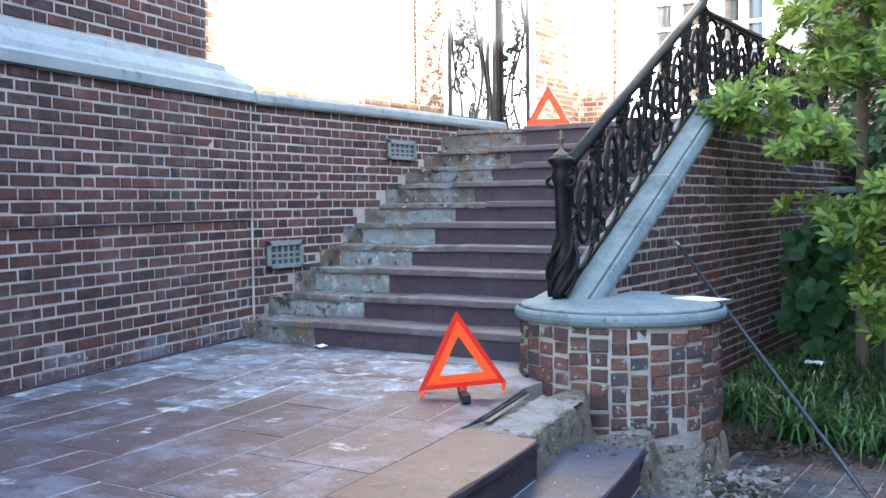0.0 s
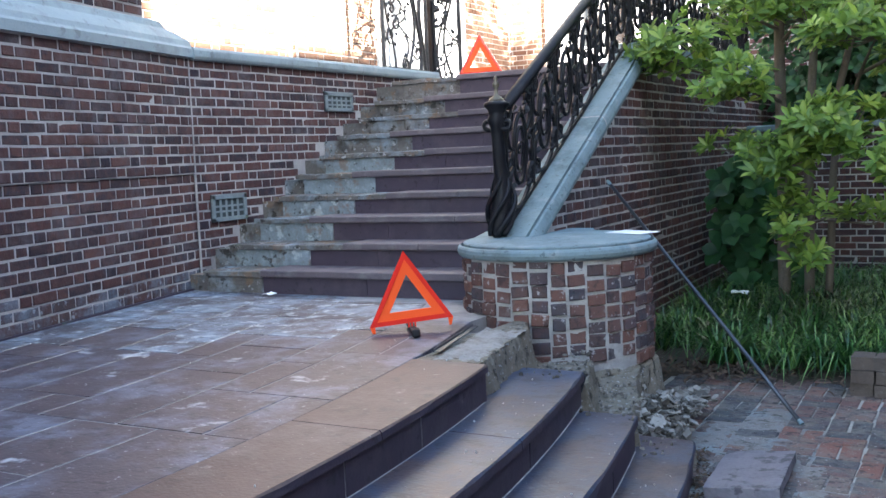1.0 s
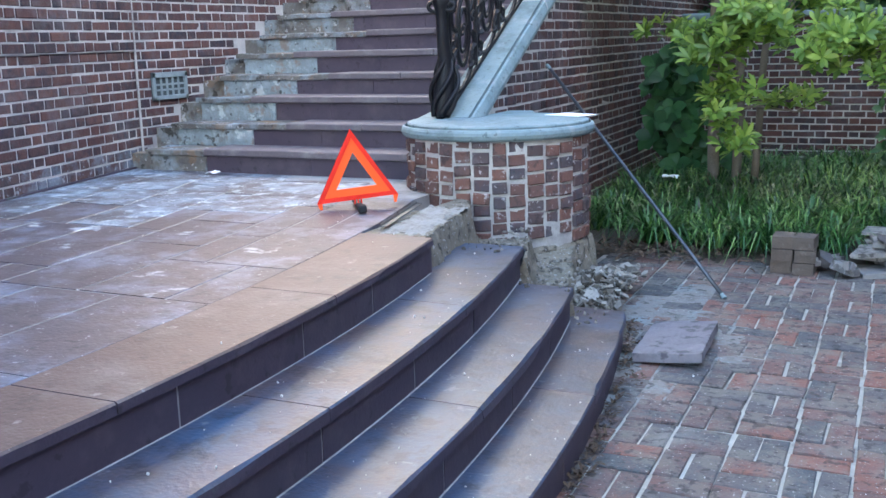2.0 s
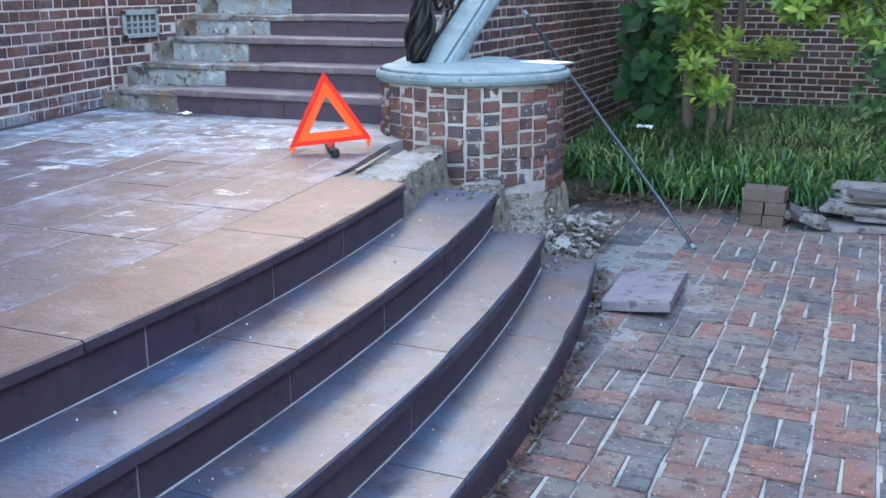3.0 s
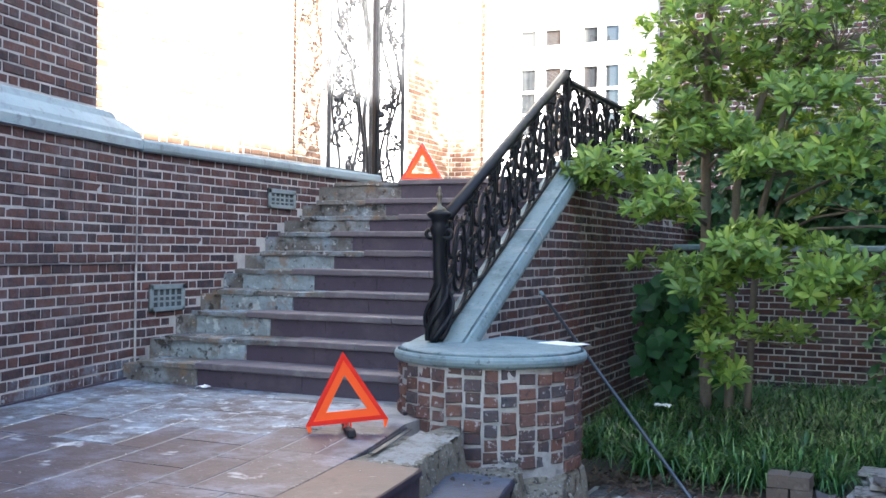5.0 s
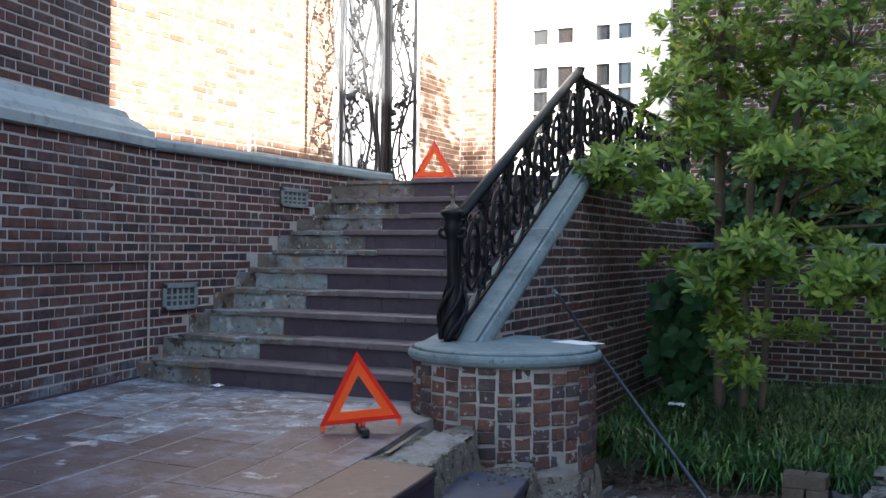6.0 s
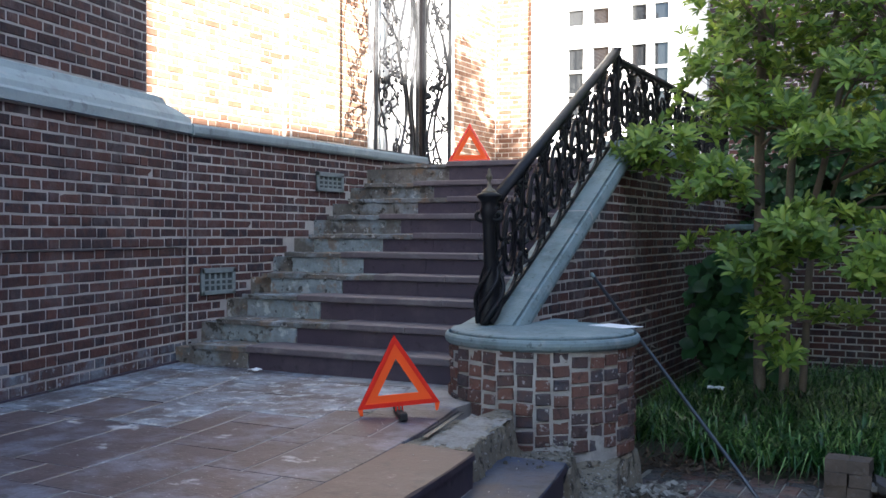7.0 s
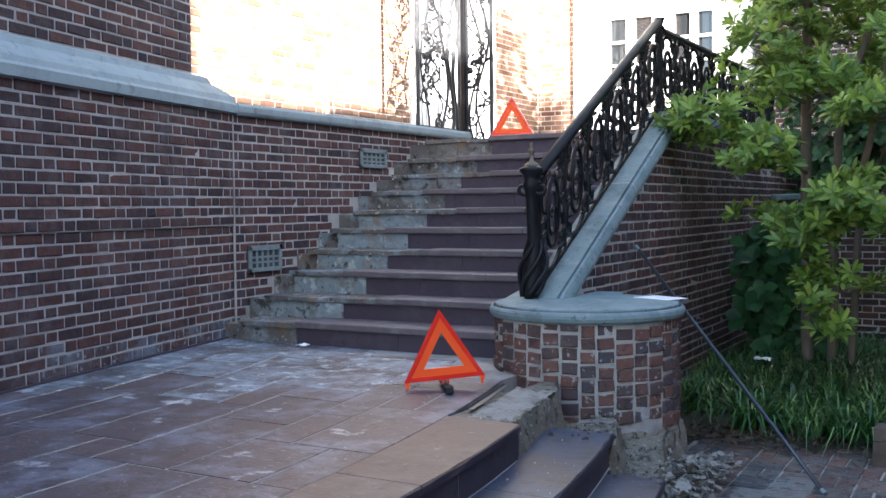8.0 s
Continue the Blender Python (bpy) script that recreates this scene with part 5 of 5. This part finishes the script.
for c, h, n in TIERS:
    c = Vector(c)
    root = Vector((-1.63, 9.5, c.z - 0.15)) if c.x < -0.8 else Vector((-1.0, 9.35, max(1.0, c.z - 0.4)))
    main = c - Vector((0, 0, h[2] * 0.5))
    branch = limb("branch", [tuple(root), tuple(root.lerp(main, 0.5) + Vector((0, 0, 0.06))), tuple(main)], [0.018, 0.012, 0.006])
    for i in range(int(n * (1.45 if c.z < 4.3 else 1.2))):
        for attempt in range(12):
            q = Vector((rnd.uniform(-1, 1), rnd.uniform(-1, 1), rnd.uniform(-1, 1)))
            if q.length < 1 and noise.noise((c + Vector((q.x * h[0], q.y * h[1], q.z * h[2]))) * 3.4) > -0.12:
                break
        p = c + Vector((q.x * h[0], q.y * h[1], q.z * h[2] - 0.18 * h[2] * (q.x * q.x)))
        ax = Vector((q.x * 0.6, q.y * 0.6 - 0.35, 0.75)) + Vector((rnd.uniform(-.4, .4), rnd.uniform(-.4, .4), rnd.uniform(-.3, .2)))
        whorl(V, Fc, p - T0, ax, rnd.randint(6, 9), 0.118, 0.042, rnd)
        if i % 5 == 0:
            limb("twig", [tuple(main), tuple(main.lerp(p, 0.6) + Vector((0, 0, -0.02))), tuple(p)], [0.006, 0.004, 0.002], branch)
me = mesh_from("crown", V, Fc, LEAF, smooth=True)
ob = new("crown", me)
ob.parent = tree


def shrub(name, label, c, h, n, length, width, mat, per=5):
    s = thing(name, label, "shrub", (c[0], c[1], -0.62))
    base = Vector((c[0], c[1], -0.62))
    V, Fc = [], []
    for i in range(n):
        q = Vector((rnd.gauss(0, 0.5), rnd.gauss(0, 0.5), rnd.uniform(-1, 1)))
        p = Vector(c) + Vector((q.x * h[0], q.y * h[1], q.z * h[2]))
        whorl(V, Fc, p - base, Vector((q.x * 0.5, -0.7 + q.y * 0.3, 0.6)), per, length, width, rnd)
    ob = new("foliage", mesh_from("foliage", V, Fc, mat, smooth=True))
    ob.parent = s
    for i in range(5):
        bm = bmesh.new()
        a = rnd.uniform(0, 6.3)
        tube(bm, [(0.03 * math.cos(a), 0.03 * math.sin(a), 0), (h[0] * 0.5 * math.cos(a), h[1] * 0.5 * math.sin(a), c[2] + 0.62 + h[2] * 0.5)], [0.009, 0.004], 5)
        part("stem", bm, BARK, s)


shrub("hydrangea_shrub", "dark broad-leaved shrub in the shaded wall corner", (-2.05, 10.3, 0.15), (0.28, 0.4, 0.55), 120, 0.17, 0.13, SHRUB)
shrub("garden_shrub", "dense dark green shrub against the garden wall", (0.35, 10.6, 0.05), (0.55, 0.6, 0.65), 240, 0.10, 0.07, SHRUB)
shrub("garden_shrub", "dense dark shrub rising behind the garden wall", (0.6, 12.9, 1.5), (2.6, 0.4, 0.95), 1500, 0.15, 0.10, SHRUB)

shrub("garden_shrub", "dark leafy shrub filling the gap behind the garden wall", (-1.5, 13.3, 1.75), (1.4, 0.5, 0.95), 800, 0.13, 0.08, SHRUB)

# clumps of strap-leaved ground cover
V, Fc = [], []
rnd = random.Random(44)
for i in range(1500):
    x, y = rnd.uniform(-2.4, 2.2), 7.3 + 4.5 * rnd.random() ** 1.25
    if y < 7.42 + 0.16 * noise.noise((x * 2.3, 0, 0)) or (x > -0.35 and y < 7.95) or (x > 0.0 and y < 8.45) or (x < -1.75 and y < 7.75):
        continue
    c = Vector((x, y, -0.62))
    tall = 0.40 + 0.12 * noise.noise((x, y, 7))
    for b in range(20):
        a = rnd.uniform(0, 6.3)
        out = Vector((math.cos(a), math.sin(a), 0))
        ln_ = tall * rnd.uniform(0.7, 1.25)
        reach = rnd.uniform(0.35, 1.3)
        side = Vector((-out.y, out.x, 0)) * rnd.uniform(0.0045, 0.0070)
        k = len(V)
        root = c + out * rnd.uniform(0, 0.05)
        for t, w in ((0, 1), (0.35, 1.1), (0.7, 0.85)):
            m = root + out * reach * ln_ * t ** 1.6 + Vector((0, 0, ln_ * (t - 0.62 * reach * t * t)))
            V += [m - side * w, m + side * w]
        V.append(root + out * reach * ln_ * 1.05 + Vector((0, 0, ln_ * (1 - 0.95 * reach))))
        Fc += [(k, k + 1, k + 3, k + 2), (k + 2, k + 3, k + 5, k + 4), (k + 4, k + 5, k + 6)]
ob = new("grass", mesh_from("grass", V, Fc, GRASS))
tagged(ob, "long arching green strap-leaved ground cover grass", "grass", kind="stuff")
V, Fc = [], []
for i in range(420):
    x, y = rnd.gauss(-1.7, 0.4), rnd.gauss(7.2, 0.17)
    if x < -2.4 or y < 6.7:
        continue
    a = rnd.uniform(0, 6.3)
    leaf_shape(V, Fc, Vector((x, y, -0.63 + rnd.uniform(0, 0.03))), Vector((math.cos(a), math.sin(a), rnd.uniform(-0.1, 0.4))), Vector((0, 0, 1)), rnd.uniform(0.035, 0.07), 0.026, rnd.uniform(-0.4, 0.5))
for i in range(420):
    y = rnd.uniform(2.6, 5.5)
    r = 13.865 + abs(rnd.gauss(0.0, 0.06)) * (0.5 + noise.noise((y * 3, 0, 5)) ** 2 * 2)
    x = LC[0] + math.sqrt(r * r - (y - LC[1]) ** 2)
    a = rnd.uniform(0, 6.3)
    leaf_shape(V, Fc, Vector((x, y, GROUND_Z + rnd.uniform(0.004, 0.02))), Vector((math.cos(a), math.sin(a), rnd.uniform(-0.1, 0.5))), Vector((0, 0, 1)), rnd.uniform(0.012, 0.045), 0.014, rnd.uniform(-0.4, 0.5))
ob = new("leaf_litter", mesh_from("leaf_litter", V, Fc, DEADLEAF))
tagged(ob, "brown dead leaves along the bed edge and lowest step", "dead leaves", kind="stuff")

# ---------------------------------------------------------------- bricks of walls, pedestal and paving, last


def facing_east(x, y0, y1, z0, z1, keep=None):
    """Flemish bond on a face that looks to +x."""
    return flemish((x, y1), (0, -1), y1 - y0, z0, z1, keep)


def facing_south(x0, x1, y, z0, z1, keep=None):
    return flemish((x1, y), (-1, 0), x1 - x0, z0, z1, keep)


def above_steps(c, z, p):
    k = int((p.y - STEP_Y[0]) // 0.317)
    clear = k < 0 or z > STEP_Z[min(k, 9)] - 0.08
    return clear


low_wall = [(Matrix.Translation((*(-LW_N * (0.016 if m.translation.z < LEDGE_Z else 0.0)), 0)) @ m, w, hh)
            for m, w, hh in flemish(LW_C, LW_U, WALL_L, 0.0, 1.772)]
limed = [b for b in low_wall if b[0].translation.z < 0.17 + 0.10 * noise.noise(b[0].translation * 1.7)]
lay_bricks(big_wall, limed, LIMEBRICK, 100, (-5.15, 5.0, 0.1), "limewashed_brickwork")
lay_bricks(big_wall, [b for b in low_wall if b not in limed], BRICK, 200, (-5.15, 5.0, 0.9))
lay_bricks(big_wall, flemish(LW_C + LW_U * UP0 - LW_N * 0.11, LW_U, WALL_L - UP0, 2.045, 7.0), BRICK, 0)
lay_bricks(parapet, facing_east(-5.43, 6.228, 10.15, 0.0, 1.76, above_steps), BRICK, 300, (-5.43, 7.0, 1.1))
lay_bricks(cheek, facing_east(-2.535, 6.4, 14.4, -0.738, 1.75, lambda c, z, p: z < 0.32 + SLOPE * (p.y - 6.05)), BRICK, 300, (-2.535, 7.3, 0.8))
lay_bricks(back, facing_south(-2.45, 3.5, 12.0, -0.71, 1.06), BRICK, 300, (-1.0, 12.0, 0.2))
rnd = random.Random(66)
places = []
a, rise, run = -2.86, 0.0, 0
while a < 1.55:
    width = rnd.choice((0.086, 0.098, 0.104, 0.104, 0.108, 0.112))
    if run <= 0:
        run, rise = rnd.choice((1, 1, 2, 2, 3)), (rise + 0.0805 + rnd.choice((0.026, 0.034, 0.04, -0.028))) % 0.0805
    run -= 1
    mid = a + (width + 0.012) / 0.57 / 2
    for r in range(15):
        z = -0.755 + r * 0.0805 + rise + rnd.uniform(-0.007, 0.007)
        if z > 0.322 or (mid < -1.75 and z < -0.06) or (mid < 0.6 and z < FOOT_Z + 0.03):
            continue
        rad = 0.579 + rnd.uniform(-0.010, 0.010)
        x, y = PED.x + rad * math.cos(mid), PED.y + rad * math.sin(mid)
        if mid > 1.0 and y > 6.4 and x < -2.4:
            continue
        places.append((pose(x, y, z, rnd.uniform(-3, 3), rnd.uniform(-4.0, 4.0), math.degrees(mid) - 90 + rnd.uniform(-5, 5)), width + rnd.uniform(-0.016, 0.003), 0.0665 + rnd.uniform(-0.006, 0.003)))
    a += (width + 0.012) / 0.57
lay_bricks(pedestal, places, PEDBRICK, 300, (-2.2, 5.4, 0.1))
places = []
MX, MY = 0.2285, 0.26
for i in range(-8, 26):
    for j in range(0, 40):
        y = -2.99 + MY * j
        x = -0.102 + MX * i - 0.018 * (y - 5.0)
        if y > 7.2 or x + MX < -1.95 or math.hypot(x + MX / 2 - LC[0], y + MY / 2 - LC[1]) < 13.74:
            continue
        for k in range(2):
            if (i + j) % 2:
                cx, cy, rz, long, short = x + MX / 2, y + MY * (k + 0.5) / 2, 0, MX - 0.010, MY / 2 - 0.009
            else:
                cx, cy, rz, long, short = x + MX * (k + 0.5) / 2, y + MY / 2, 90, MY - 0.010, MX / 2 - 0.010
            cx, cy = cx + rnd.uniform(-0.004, 0.004), cy + rnd.uniform(-0.004, 0.004)
            sink = 0.004 * noise.noise((cx * 1.3, cy * 1.3, 0))
            places.append((pose(cx, cy, GROUND_Z + sink * 0.5 + rnd.uniform(-0.002, 0.003), 90 + rnd.uniform(-0.9, 0.9), rnd.uniform(-0.9, 0.9), rz + rnd.uniform(-1.8, 1.8)), long + rnd.uniform(-0.006, 0.003), short + rnd.uniform(-0.006, 0.003)))
lay_bricks(paving, places, PAVER, 300, (-0.3, 4.3, GROUND_Z))
lay_bricks(house, facing_east(-6.5, 6.2, 8.97, 1.8, 5.5), SUNBRICK, 300, (-6.5, 8.0, 2.2))
lay_bricks(house, facing_east(-6.4, 8.97, 10.55, 1.8, 5.5), SUNBRICK, 0)
lay_bricks(house, facing_south(-6.502, -6.405, 8.966, 1.8, 5.5), SUNBRICK, 0)
lay_bricks(house, facing_east(-6.5, 12.97, 14.5, 1.8, 5.5), SUNBRICK, 0)
lay_bricks(house, facing_south(-6.5, -5.875, 14.5, 1.8, 5.5), SUNBRICK, 0)
lay_bricks(wing, facing_south(-3.22, 4.0, 14.5, 1.0, 5.5), BRICK, 0)
